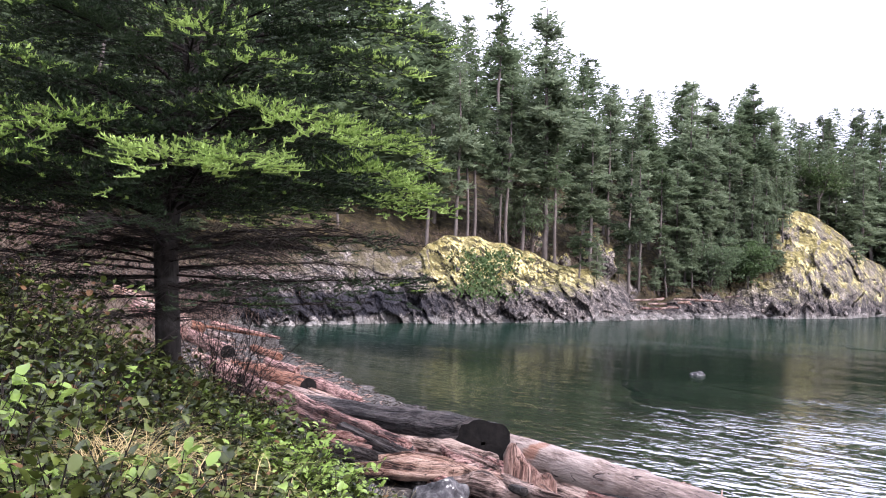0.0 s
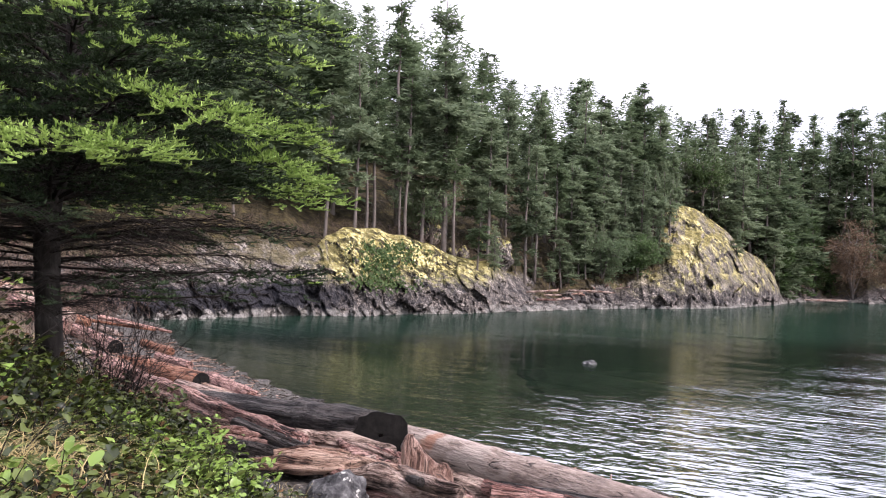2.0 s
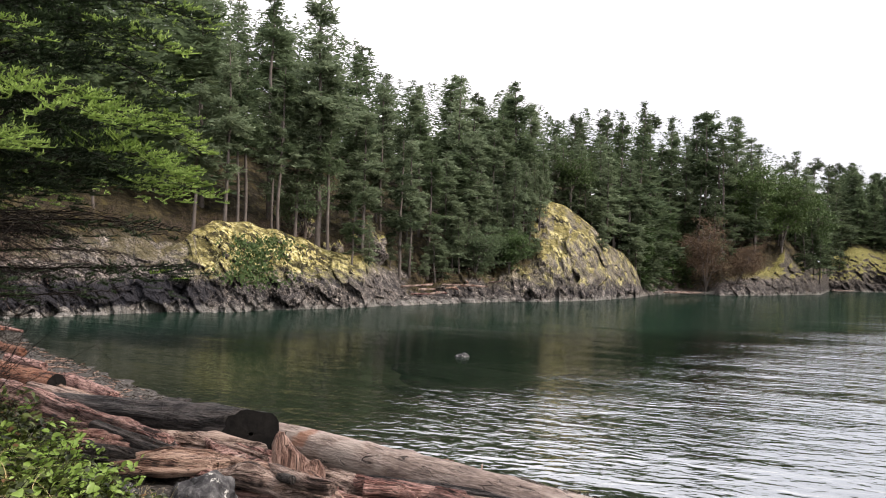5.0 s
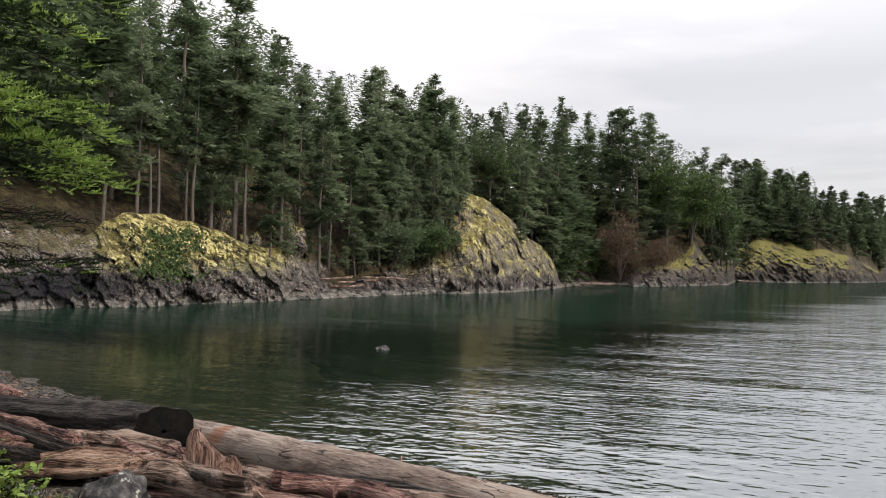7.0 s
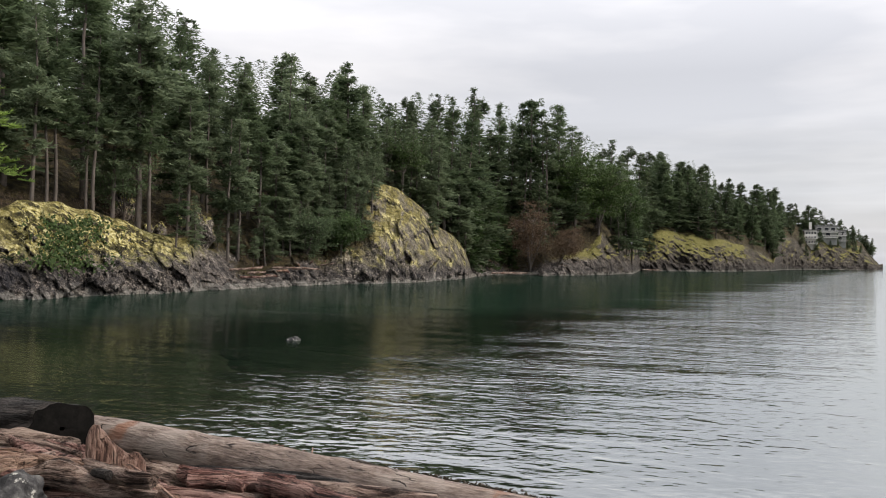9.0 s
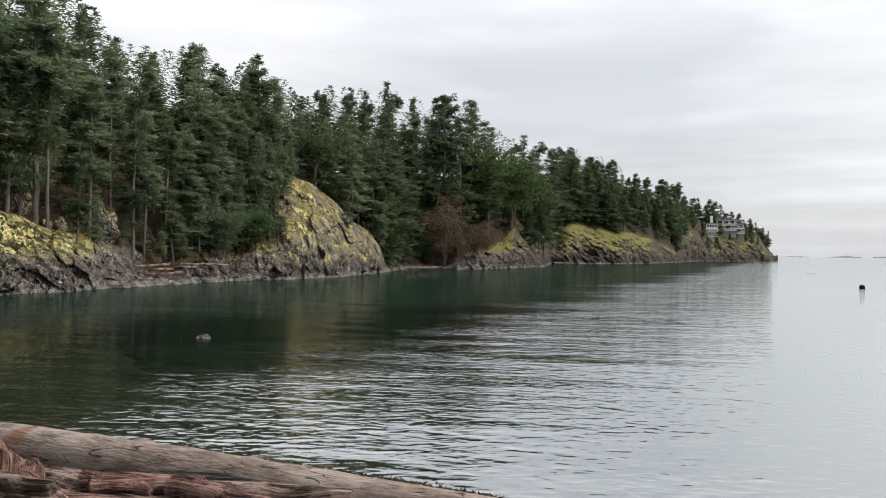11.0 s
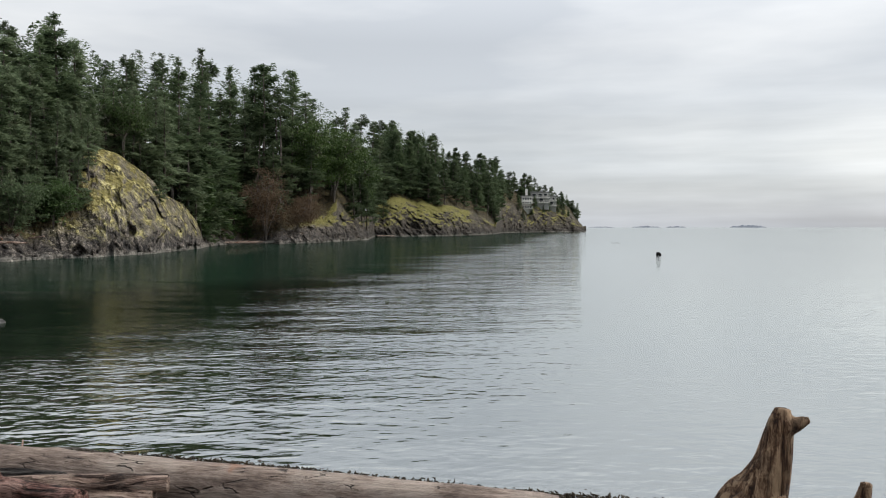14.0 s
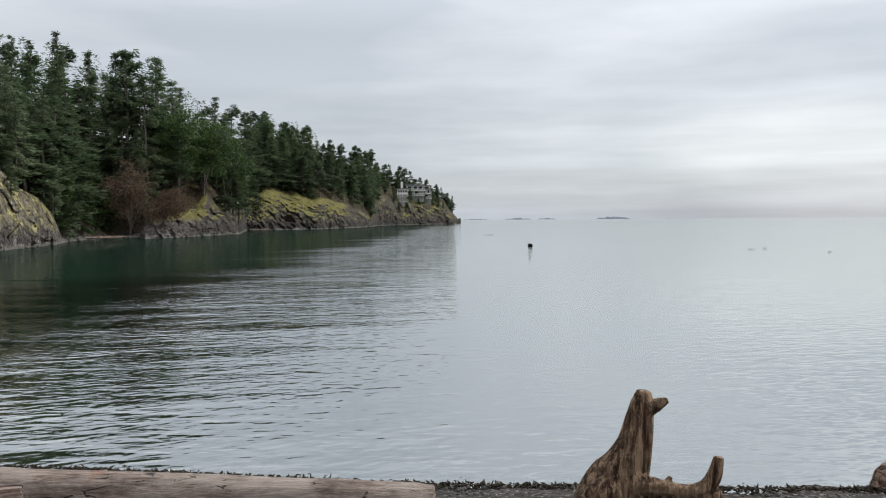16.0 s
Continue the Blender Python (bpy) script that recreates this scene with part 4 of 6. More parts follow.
# the wood: rows from the back to the front
for q0, step_m, drop in ((40, 5.0, (0.0, 1.5)), (27, 5.4, (0.3, 3.2)), (17, 5.2, (1.2, 5.5)), (9, 5.4, (3.0, 8.5))):
    az = -31.0
    while az < 42.0:
        far, w, _ = far_profile(az)
        az += math.degrees(step_m * random.uniform(0.6, 1.5) * (1.5 if az < -12 else 1.0) / (far + q0))
        q = max(q0 + w * (0.55 if az < 40 else 0.9) + random.uniform(-4, 4), w * (1.0 if az > 20 or -2 < az < 9 else 0.7) + random.uniform(1, 4))
        x, y, z, r = on_far(az, q)
        el = np.interp(az, SKY_AZ, SKY_EL) - random.uniform(*drop) * (1.0 if az < 36 else 0.5)
        if 2.0 < az < 9.0:
            el = min(el, np.interp(az, (2.0, 3.5, 5.2, 6.8, 9.0), (18.0, 16.2, 16.0, 15.0, 14.6)))
        h = EYE + r * math.tan(radians(el)) - z + 0.3
        if h < 4:
            continue
        if az > 26 or q0 > 35:
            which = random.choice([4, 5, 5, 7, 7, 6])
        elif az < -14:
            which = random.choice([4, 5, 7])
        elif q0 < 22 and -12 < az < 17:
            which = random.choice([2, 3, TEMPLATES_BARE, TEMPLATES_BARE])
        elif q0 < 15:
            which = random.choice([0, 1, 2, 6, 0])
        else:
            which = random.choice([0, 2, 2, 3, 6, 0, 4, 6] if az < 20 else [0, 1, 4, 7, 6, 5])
        plant(az, q, min(h, 30), which, 2.5, random.uniform(1.4, 1.8) if q0 > 20 and az > 8 else random.uniform(1.2, 1.7))
# close behind the mossy dome and the low rocks
for az in np.arange(18.8, 30.5, 0.5):
    far, w, _ = far_profile(az)
    q = w * random.uniform(0.92, 1.05) + random.uniform(0.3, 5.0)
    x, y, z, r = on_far(az, q)
    el = np.interp(az, SKY_AZ, SKY_EL) - random.uniform(1.5, 5.0)
    plant(az, q, max(4.0, EYE + r * math.tan(radians(el)) - z), random.choice([4, 5, 6, 6]), 2.5, random.uniform(1.3, 1.7))
# young growth low on the slope
for az in np.arange(9.5, 20.5, 1.25):
    a = az + random.uniform(-0.3, 0.3)
    plant(a, random.uniform(4.5, 10.0), random.uniform(3.0, 6.5), random.choice([2, 6, 0, 4]), 3.0, random.uniform(1.2, 1.8), "young grey-green conifer low on the slope")

for az, q, h in [(21.8, 9, 8.0), (22.4, 11, 7.5), (20.9, 9, 8.0), (20.2, 8, 7.5), (22.0, 5, 6.0), (21.2, 4.5, 5.5), (15.4, 6, 6.5), (17.1, 5, 7.0), (18.3, 5, 6.5), (19.6, 6, 6.0), (17.6, 6, 7.5), (18.4, 9, 9.0), (19.0, 6, 6.0), (19.4, 11, 8.0), (19.9, 14, 9.5), (20.5, 9, 5.0), (21.0, 13, 7.5), (21.7, 15, 6.5), (22.4, 15.5, 5.5), (18.9, 14, 10.0), (16.6, 7, 8.0), (27.0, 8, 4.5)]:
    plant(az, q, h, random.choice([6, 0, 2, 6]), 3.0, random.uniform(1.2, 1.7), "grey-green conifer leaning over the mossy dome")
for az, q, h, which in [(40.0, 6, 11, 5), (40.5, 9, 13, 7), (40.9, 5, 10, 4), (41.1, 14, 15, 5), (40.7, 18, 16, 7), (41.3, 3, 9, 6), (42.0, 6, 9, 5)]:
    plant(az, q, h, which, 3.0, 1.6, "broad dark conifer above the low shore rocks")
# the distant point: broad crowns, smaller towards its end
for dq, drop, step in ((5, (1.3, 3.0), 0.62), (16, (0.5, 2.2), 0.55), (34, (0.0, 1.5), 0.5), (62, (0.0, 0.9), 0.55)):
    az = 41.5
    while az < 55.3:
        az += step * random.uniform(0.5, 1.5) * (1.0 if az < 49 else 0.62)
        far, w, _ = far_profile(az)
        q = w * random.uniform(0.75, 1.0) + dq * random.uniform(0.75, 1.25)
        x, y, z, r = on_far(az, q)
        el = np.interp(az, SKY_AZ, SKY_EL)
        el -= random.uniform(*drop) * min(1.0, el / 5.0)
        h = EYE + r * math.tan(radians(el)) - z
        if h > 2.5 and not (dq < 20 and 51.6 < az < 54.4):
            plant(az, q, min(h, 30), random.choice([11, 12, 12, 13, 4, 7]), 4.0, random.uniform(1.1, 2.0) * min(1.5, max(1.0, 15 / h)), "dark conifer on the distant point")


for az, q, h in [(51.55, 12, 9), (51.9, 6, 6), (52.45, 9, 6.5), (52.7, 13, 8), (53.3, 9, 5.0), (53.6, 13, 8.5), (54.3, 12, 9), (54.7, 10, 7), (55.0, 8, 5)]:
    plant(az, q, h, random.choice([11, 13]), 3.0, 1.7, "small dark conifer beside the cliff houses")


def woods(name, a0, a1, step, depths, drop, size, n, seed, label):
    """Woods too many and too far to count."""
    rg = np.random.default_rng(seed)
    cr = Soup()
    for az0 in np.arange(a0, a1, step):
        for dq in depths:
            az = az0 + rg.uniform(-0.5, 0.5) * step
            far, w, _ = far_profile(az)
            q = w * 0.8 + dq * rg.uniform(0.7, 1.25)
            x, y, z, r = on_far(az, q)
            el = np.interp(az, SKY_AZ, SKY_EL) - rg.uniform(0.0, drop) * (0.6 if az > 50 else 1.0) - (0.8 if dq < 20 else 0)
            h = float(np.clip(EYE + r * math.tan(radians(el)) - z, 3, 30))
            f = rg.random(n) ** 1.1
            a = rg.uniform(0, 6.28, n)
            rad = (0.19 * h + 1.0) * (1 - f) ** 0.6 * (0.35 + 0.75 * rg.random(n))
            b = np.stack([x + np.cos(a) * rad, y + np.sin(a) * rad, z + h * (0.04 + 0.96 * f)], 1)
            d = unit(np.stack([np.cos(a), np.sin(a), rg.normal(0.0, 0.25, n)], 1))
            s = unit(np.cross(d, rg.normal(0, 0.4, (n, 3)) + [0, 0, 1]))
            ln = rg.uniform(0.6, 1.3, n) * size * (0.5 + 0.5 * (1 - f))
            cr.quads(blades(b - d * ln[:, None] * 0.5, d, s, ln, ln * rg.uniform(0.25, 0.55, n), 0.15))
    tagged(new(name, cr.mesh(name, M_CONIFER)), label, "woods", kind="stuff")


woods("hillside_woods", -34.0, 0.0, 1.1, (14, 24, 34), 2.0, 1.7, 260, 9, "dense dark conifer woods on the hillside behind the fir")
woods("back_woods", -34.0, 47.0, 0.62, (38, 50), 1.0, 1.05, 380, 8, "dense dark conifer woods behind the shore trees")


def round_tree(name, az, q, h, rad, mat, label, seed, bare=0.25, leafy=1.0, leaf=0.5, thin=1.0):
    """A broad crown on forked limbs."""
    rg = np.random.default_rng(seed)
    x, y, z, r = on_far(az, q)
    tr, cr = Soup(), Soup()
    for b in range(9):
        a, sp = rg.uniform(0, 6.28), rg.uniform(0.3, 1.0) * rad
        hh = h * rg.uniform(0.65, 0.97)
        pts = np.array([[0, 0, -0.4], [0.05 * sp * math.cos(a), 0.05 * sp * math.sin(a), h * bare], [0.5 * sp * math.cos(a), 0.5 * sp * math.sin(a), h * 0.55], [sp * math.cos(a), sp * math.sin(a), hh]])
        tr.tube(pts, [0.014 * h, 0.010 * h, 0.005 * h, 0.002 * h], 5)
        for t in range(16):
            if rg.random() < 0.25:
                continue
            u = rg.uniform(0.3, 1.0)
            p = pts[1] + (pts[3] - pts[1]) * u + rg.normal(0, 0.1 * rad, 3)
            e = p + unit(rg.normal(0, 1, 3) + [0, 0, 0.5]) * rad * rg.uniform(0.25, 0.5)
            tr.tube([p, (p + e) / 2 + rg.normal(0, 0.05 * rad, 3), e], [0.004 * h, 0.003 * h, 0.001 * h], 3)
            n = int(46 * leafy)
            c = e + rg.normal(0, 0.15 * rad, (n, 3)) * [1, 1, 0.38]
            d = unit(rg.normal(0, 1, (n, 3)))
            s = unit(np.cross(d, rg.normal(0, 1, (n, 3))))
            cr.quads(blades(c, d, s, rg.uniform(0.5, 1.0, n) * leaf, rg.uniform(0.3, 0.8, n) * leaf * 0.7 * thin, 0.2))
    root = new(name)
    piece("trunk", tr.mesh("trunk", M_BARK_FAR), root)
    piece("crown", cr.mesh("crown", mat), root)
    root.matrix_basis = pose(x, y, z)
    return tagged(root, label, "tree")


round_tree("alder", 33.9, 6, 13.0, 5.8, M_RUSTY, "leafless rusty brown alder beside the dark cove", 3, 0.08, 1.3, 0.8, 0.22)
round_tree("alder", 35.9, 5, 6.0, 4.5, M_RUSTY, "low rusty brown brush above the shore rocks", 4, 0.06, 1.2, 0.7, 0.22)
round_tree("madrone", 38.6, 14, 16, 6.0, M_MADRONE, "broad round green madrone above the rocks", 5, 0.12, 2.2, 0.6)
round_tree("madrone", 37.0, 20, 19, 6.0, M_MADRONE, "broad round green madrone among the conifers", 6, 0.12, 2.2, 0.6)
round_tree("madrone", 40.3, 16, 14, 6.0, M_MADRONE, "broad round green madrone above the rocks", 8, 0.12, 2.2, 0.6)
round_tree("madrone", 24.8, 17, 7.5, 3.2, M_MADRONE, "small yellow-green madrone on the mossy dome", 9, 0.35, 0.8, 0.3)


def ivy_patch():
    """Green creeper over the face of the mossy bluff."""
    rg = np.random.default_rng(10)
    lf = Soup()
    for _ in range(120):
        az0, z0 = rg.normal(2.9, 1.0), rg.uniform(1.9, 5.4)
        far, w, top = far_profile(az0)
        n = 11
        az = az0 + rg.normal(0, 0.2, n)
        zz = z0 + rg.normal(0, 0.25, n)
        q = w * np.clip(zz / top, 0.02, 1) ** (1 / 0.43) - rg.uniform(-0.1, 0.45)
        r = far + q
        p = np.stack([r * np.sin(np.radians(az)), r * np.cos(np.radians(az)), zz], 1)
        d = unit(rg.normal(0, 1, (n, 3)) + [0, -0.3, -0.2])
        s = unit(np.cross(d, rg.normal(0, 0.5, (n, 3)) + [0, -1, 0.6]))
        lf.quads(blades(p, d, s, rg.uniform(0.10, 0.24, n), rg.uniform(0.08, 0.2, n), 0.4))
    tagged(new("ivy_patch", lf.mesh("ivy_patch", M_MADRONE)), "green creeper growing on the mossy bluff", "ivy", kind="stuff")


ivy_patch()
round_tree("shrub", 20.6, 3, 4.5, 2.6, M_BRIGHT, "small bright green tree at the foot of the dome", 11, 0.3, 1.0, 0.28)
round_tree("shrub", 18.2, 4, 5.0, 3.0, M_CONIFER, "dark evergreen shrub above the driftwood cove", 12, 0.15, 1.0, 0.3)
round_tree("shrub", 6.2, 13, 6.0, 3.0, M_CONIFER, "dark evergreen shrub among bare stems", 13, 0.15, 0.9, 0.3)


def brush(name, spots, label, mat, seed, height=2.2, n_tw=90):
    """A thicket of fine bare twigs."""
    rg = np.random.default_rng(seed)
    s = Soup()
    for x, y, z, rad in spots:
        for _ in range(n_tw):
            p = np.array([x + rg.normal(0, rad * 0.5), y + rg.normal(0, rad * 0.5), z - 0.1])
            d = unit(rg.normal(0, 0.45, 3) + [0, 0, 1])
            L = height * rg.uniform(0.4, 1.0)
            m = p + d * L * 0.5 + rg.normal(0, 0.06 * height, 3)
            e = p + d * L + rg.normal(0, 0.14 * height, 3)
            w = 0.004 * height
            s.tube([p, m, e], [w, w * 0.7, w * 0.3], 3)
            for _ in range(5):
                b = m + (e - m) * rg.random()
                f = b + unit(rg.normal(0, 1, 3) + d * 0.8) * L * rg.uniform(0.12, 0.35)
                s.tube([b, f], [w * 0.5, w * 0.2], 3)
    return tagged(new(name, s.mesh(name, mat)), label, "brush", kind="stuff")


spots = []
for az, r in [(-30, 46), (-27, 42), (-25, 47), (-22, 44), (-20, 48), (-18, 46), (-16, 50), (-14.5, 52), (-23, 52), (-28, 54), (-12.5, 54), (-19, 55)]:
    x, y = r * math.sin(radians(az)), r * math.cos(radians(az))
    z = max(float(near_height(x, y)), float(far_height(np.float64(az), np.float64(r - np.interp(az, AZ, FAR)))))
    spots.append((x, y, z, 3.2))
brush("brush_thicket", spots, "leafless brown brush behind the beach", M_DRY_TWIG, 21, 3.0, 130)
spots = []
for az, q in [(-1, 8), (1, 12), (3, 12), (5, 15), (8.5, 9), (10, 8), (12, 10), (14, 6), (16, 7), (17.5, 9), (9.5, 13), (6, 10), (-4, 8), (-7, 9), (-9, 10), (33, 3), (31.5, 4), (35.2, 4)]:
    x, y, z, r = on_far(az, q)
    spots.append((x, y, z, 2.5))
brush("undergrowth", spots, "brown undergrowth on the forest floor", M_DRY_TWIG, 22, 1.5, 50)


# ---- the big fir in the foreground ----
FIR_X, FIR_Y = -3.42, 10.25


def build_fir():
    rg = np.random.default_rng(11)
    base_z = float(near_height(FIR_X, FIR_Y)) - 0.15
    root = new("fir_tree")
    root.matrix_basis = pose(FIR_X, FIR_Y, base_z)
    zs = np.array([0, 0.25, 0.8, 1.5, 2.2, 3.0, 4.0, 5.0, 6.5, 8.0, 9.5, 11.5])
    xs = np.array([0.0, 0.0, -0.03, -0.08, -0.12, -0.02, 0.10, 0.18, 0.2, 0.2, 0.2, 0.2])
    rad = np.array([0.24, 0.18, 0.155, 0.15, 0.145, 0.135, 0.125, 0.115, 0.095, 0.07, 0.045, 0.01])
    zz = np.linspace(0, 11.5, 70)
    t = Soup()
    t.tube(np.stack([np.interp(zz, zs, xs) + rg.normal(0, 0.004, 70), rg.normal(0, 0.004, 70), zz], 1), np.interp(zz, zs, rad) * (1 + rg.normal(0, 0.025, 70)), 16)
    for _ in range(80):
        z, a = rg.uniform(0.5, 4.5), rg.uniform(0, 6.28)
        L = rg.uniform(0.04, 0.4)
        p = np.array([np.interp(z, zs, xs), 0, z])
        d = np.array([math.cos(a), math.sin(a), rg.uniform(-0.1, 0.4)])
        t.tube([p + d * 0.12, p + d * (0.14 + L)], [0.012, 0.004], 4)
    piece("trunk", t.mesh("trunk", M_BARK, True), root)

    def bough(z, a, L, rise, droop, leafy, inner, seed, tips=1.0):
        g = np.random.default_rng(seed)
        p0 = np.array([np.interp(z, zs, xs), 0, z])
        d = np.array([math.cos(a), math.sin(a), 0.0])
        sd = np.array([-math.sin(a), math.cos(a), 0.0])
        wood, need = Soup(), Soup()
        tt = np.linspace(0, 1, 9)
        bend = g.normal(0, 0.05) * L

        def axis(u):
            u = np.asarray(u, dtype=float)[..., None]
            return p0 + d * (L * u) + sd * (bend * u ** 2) + np.array([0, 0, 1.0]) * (rise * (1.6 * u - 1.4 * u ** 2.6) - droop * np.sin(u * np.pi))

        wood.tube(axis(tt) + g.normal(0, 0.006, (9, 3)), np.linspace(0.008 * L + 0.005 if leafy > 0.5 else 0.0045 * L + 0.003, 0.0025, 9), 5)
        spr_p, spr_d, spr_l, spr_y = [], [], [], []
        n = int(L * 17)
        for i in range(n):
            u = 0.10 + 0.9 * (i + g.random()) / n
            sgn = 1 if i % 2 else -1
            l2 = L * (0.10 + 0.34 * (1 - u) ** 0.8) * g.uniform(0.6, 1.15) * min(1.0, u * 4)
            b = axis(u)
            d2 = unit(d * 0.75 + sd * sgn * 0.8 + np.array([0, 0, g.normal(0.02, 0.12)]))
            kk = 5
            uu = np.linspace(0, 1, kk)[:, None]
            br = b + d2 * (l2 * uu) + np.array([0, 0, 1.0]) * (0.06 * l2 * np.sin(uu * 3.1) - 0.22 * l2 * uu ** 2) + g.normal(0, 0.008, (kk, 3))
            wood.tube(br, np.linspace(0.006, 0.002, kk), 3)
            m = max(2, int(l2 / 0.085))
            for j in range(m):
                v = (j + g.random()) / m
                if u * L + v * l2 < inner:
                    if g.random() < 0.8:
                        q0 = b + d2 * l2 * v
                        q1 = q0 + unit(g.normal(0, 1, 3)) * g.uniform(0.08, 0.3)
                        if g.random() < (0.5 if leafy else 0.75):
                            wood.tube([q0, q1], [0.0025, 0.001], 3)
                        continue
                s3 = 1 if (j + i) % 2 else -1
                sd2 = unit(np.cross(d2, [0, 0, 1.0]))
                d3 = unit(d2 * 0.8 + sd2 * s3 * 0.7 + np.array([0, 0, g.normal(0.16, 0.2)]))
                l3 = min(0.30, 0.10 + 0.45 * l2 * (1 - v) * 0.5) * g.uniform(0.7, 1.3)
                spr_p.append(br[0] * (1 - v) + br[-1] * v)
                spr_d.append(d3)
                spr_l.append(l3)
                spr_y.append(u if u * L + v * l2 > inner + 0.5 else 0.0)
            spr_p.append(br[-1] - d2 * 0.1)
            spr_d.append(d2)
            spr_l.append(0.22)
            spr_y.append(u + 0.15)
        if spr_p and leafy > 0:
            P, D, S, Yg = np.array(spr_p), np.array(spr_d), np.array(spr_l), np.array(spr_y)
            keep = g.random(len(P)) < leafy
            P, D, S, Yg = P[keep], D[keep], S[keep], Yg[keep]
            per = 14
            k = len(P) * per
            u = np.tile(np.linspace(0.0, 1.0, per), len(P))
            D2, S2 = np.repeat(D, per, 0), np.repeat(S, per)
            bp = np.repeat(P, per, 0) + D2 * (u * S2)[:, None]
            across = unit(np.cross(D2, [0, 0, 1.0]))
            upv = np.cross(across, D2)
            th = g.uniform(-0.15, np.pi + 0.15, k)
            out = across * np.cos(th)[:, None] + upv * np.sin(th)[:, None]
            nd = unit(out + D2 * g.uniform(0.4, 1.0, k)[:, None])
            wd = unit(np.cross(nd, g.normal(0, 0.3, (k, 3)) + upv))
            grown = Yg + g.normal(0, 0.13, len(P)) - (0.79 if tips > 0.9 else 0.80)
            grown = np.where(g.random(len(P)) < tips, grown, -1.0)
            fresh = np.repeat(grown, per) + 0.16 * (u - 0.45)
            young = np.where(fresh > 0.0, 1, np.where(fresh > -0.11, 2, 0))
            q = blades(bp, nd, wd, g.uniform(0.028, 0.046, k), g.uniform(0.011, 0.019, k), 0.25)
            # the shoots themselves, thick with needles
            cores = np.concatenate([blades(P, D, unit(np.cross(D, [0, 0, 1.0])), S, np.full(len(P), 0.024), 0.15),
                                    blades(P, D, unit(np.cross(np.cross(D, [0, 0, 1.0]), D)), S, np.full(len(P), 0.020), 0.15)])
            q, young = np.concatenate([q, cores]), np.concatenate([young, np.tile(np.where(grown > 0.02, 1, np.where(grown > -0.09, 2, 0)), 2)])
            for mi in (0, 1, 2):
                if (young == mi).any():
                    need.quads(q[young == mi], mi)
            ob = piece("bough", wood.mesh("bough", M_TWIG), root)
            piece("needles", need.mesh("needles", [M_NEEDLE, M_YOUNG, M_MID]), ob)
        else:
            piece("bough", wood.mesh("bough", M_TWIG), root, "bare dead bough")

    seed = 0
    # (height, boughs, length, rise at the tip, sag, needles, bare inner length, first angle)
    for z, n, L, rise, droop, leafy, inner, a0 in [
            (1.35, 4, 2.5, 0.05, 0.1, 0.0, 9, 0.15), (1.75, 5, 2.9, 0.3, 0.1, 0.0, 9, 0.4), (2.05, 6, 3.0, 0.5, 0.1, 0.0, 9, 0.1), (1.65, 6, 3.2, 0.15, 0.12, 0.35, 2.5, 0.0), (1.95, 8, 3.4, 0.45, 0.1, 0.12, 2.4, 0.35), (2.48, 13, 3.75, 0.85, 0.04, 1.0, 2.1, 0.12),
            (2.74, 12, 3.65, 1.1, 0.0, 1.0, 2.0, 0.45), (2.95, 5, 2.6, 0.9, 0.0, 0.35, 1.3, 0.3), (3.6, 7, 3.4, 0.55, 0.05, 0.9, 1.5, 0.05), (3.85, 7, 3.2, 0.9, 0.0, 1.0, 1.4, 0.5), (4.5, 7, 3.2, 0.7, 0.0, 1.0, 1.0, 0.1),
            (4.85, 6, 3.0, 0.9, 0.0, 0.8, 1.2, 0.5), (5.6, 6, 2.7, 0.8, 0.0, 0.4, 1.0, 0.2), (6.5, 5, 2.3, 0.9, 0, 0.3, 0.8, 0.7), (7.4, 5, 2.0, 0.9, 0, 0.3, 0.5, 0.3), (8.4, 5, 1.6, 0.8, 0, 0.3, 0.4, 0.0), (9.4, 4, 1.2, 0.7, 0, 0.3, 0.2, 0.5),
            (10.4, 4, 0.7, 0.5, 0, 0.3, 0.1, 0.0)]:
        for i in range(n):
            seed += 1
            bough(z + rg.normal(0, 0.07), a0 + i * 6.283 / n + rg.normal(0, 0.12), L * rg.uniform(0.88, 1.06), rise * rg.uniform(0.95, 1.2), droop, leafy, inner, 500 + seed, 1.0 if 2.1 < z < 2.85 else (0.05 if z < 2.1 else 0.55))
    tagged(root, "dark-trunked young fir with bright green bough tips", "tree")


build_fir()


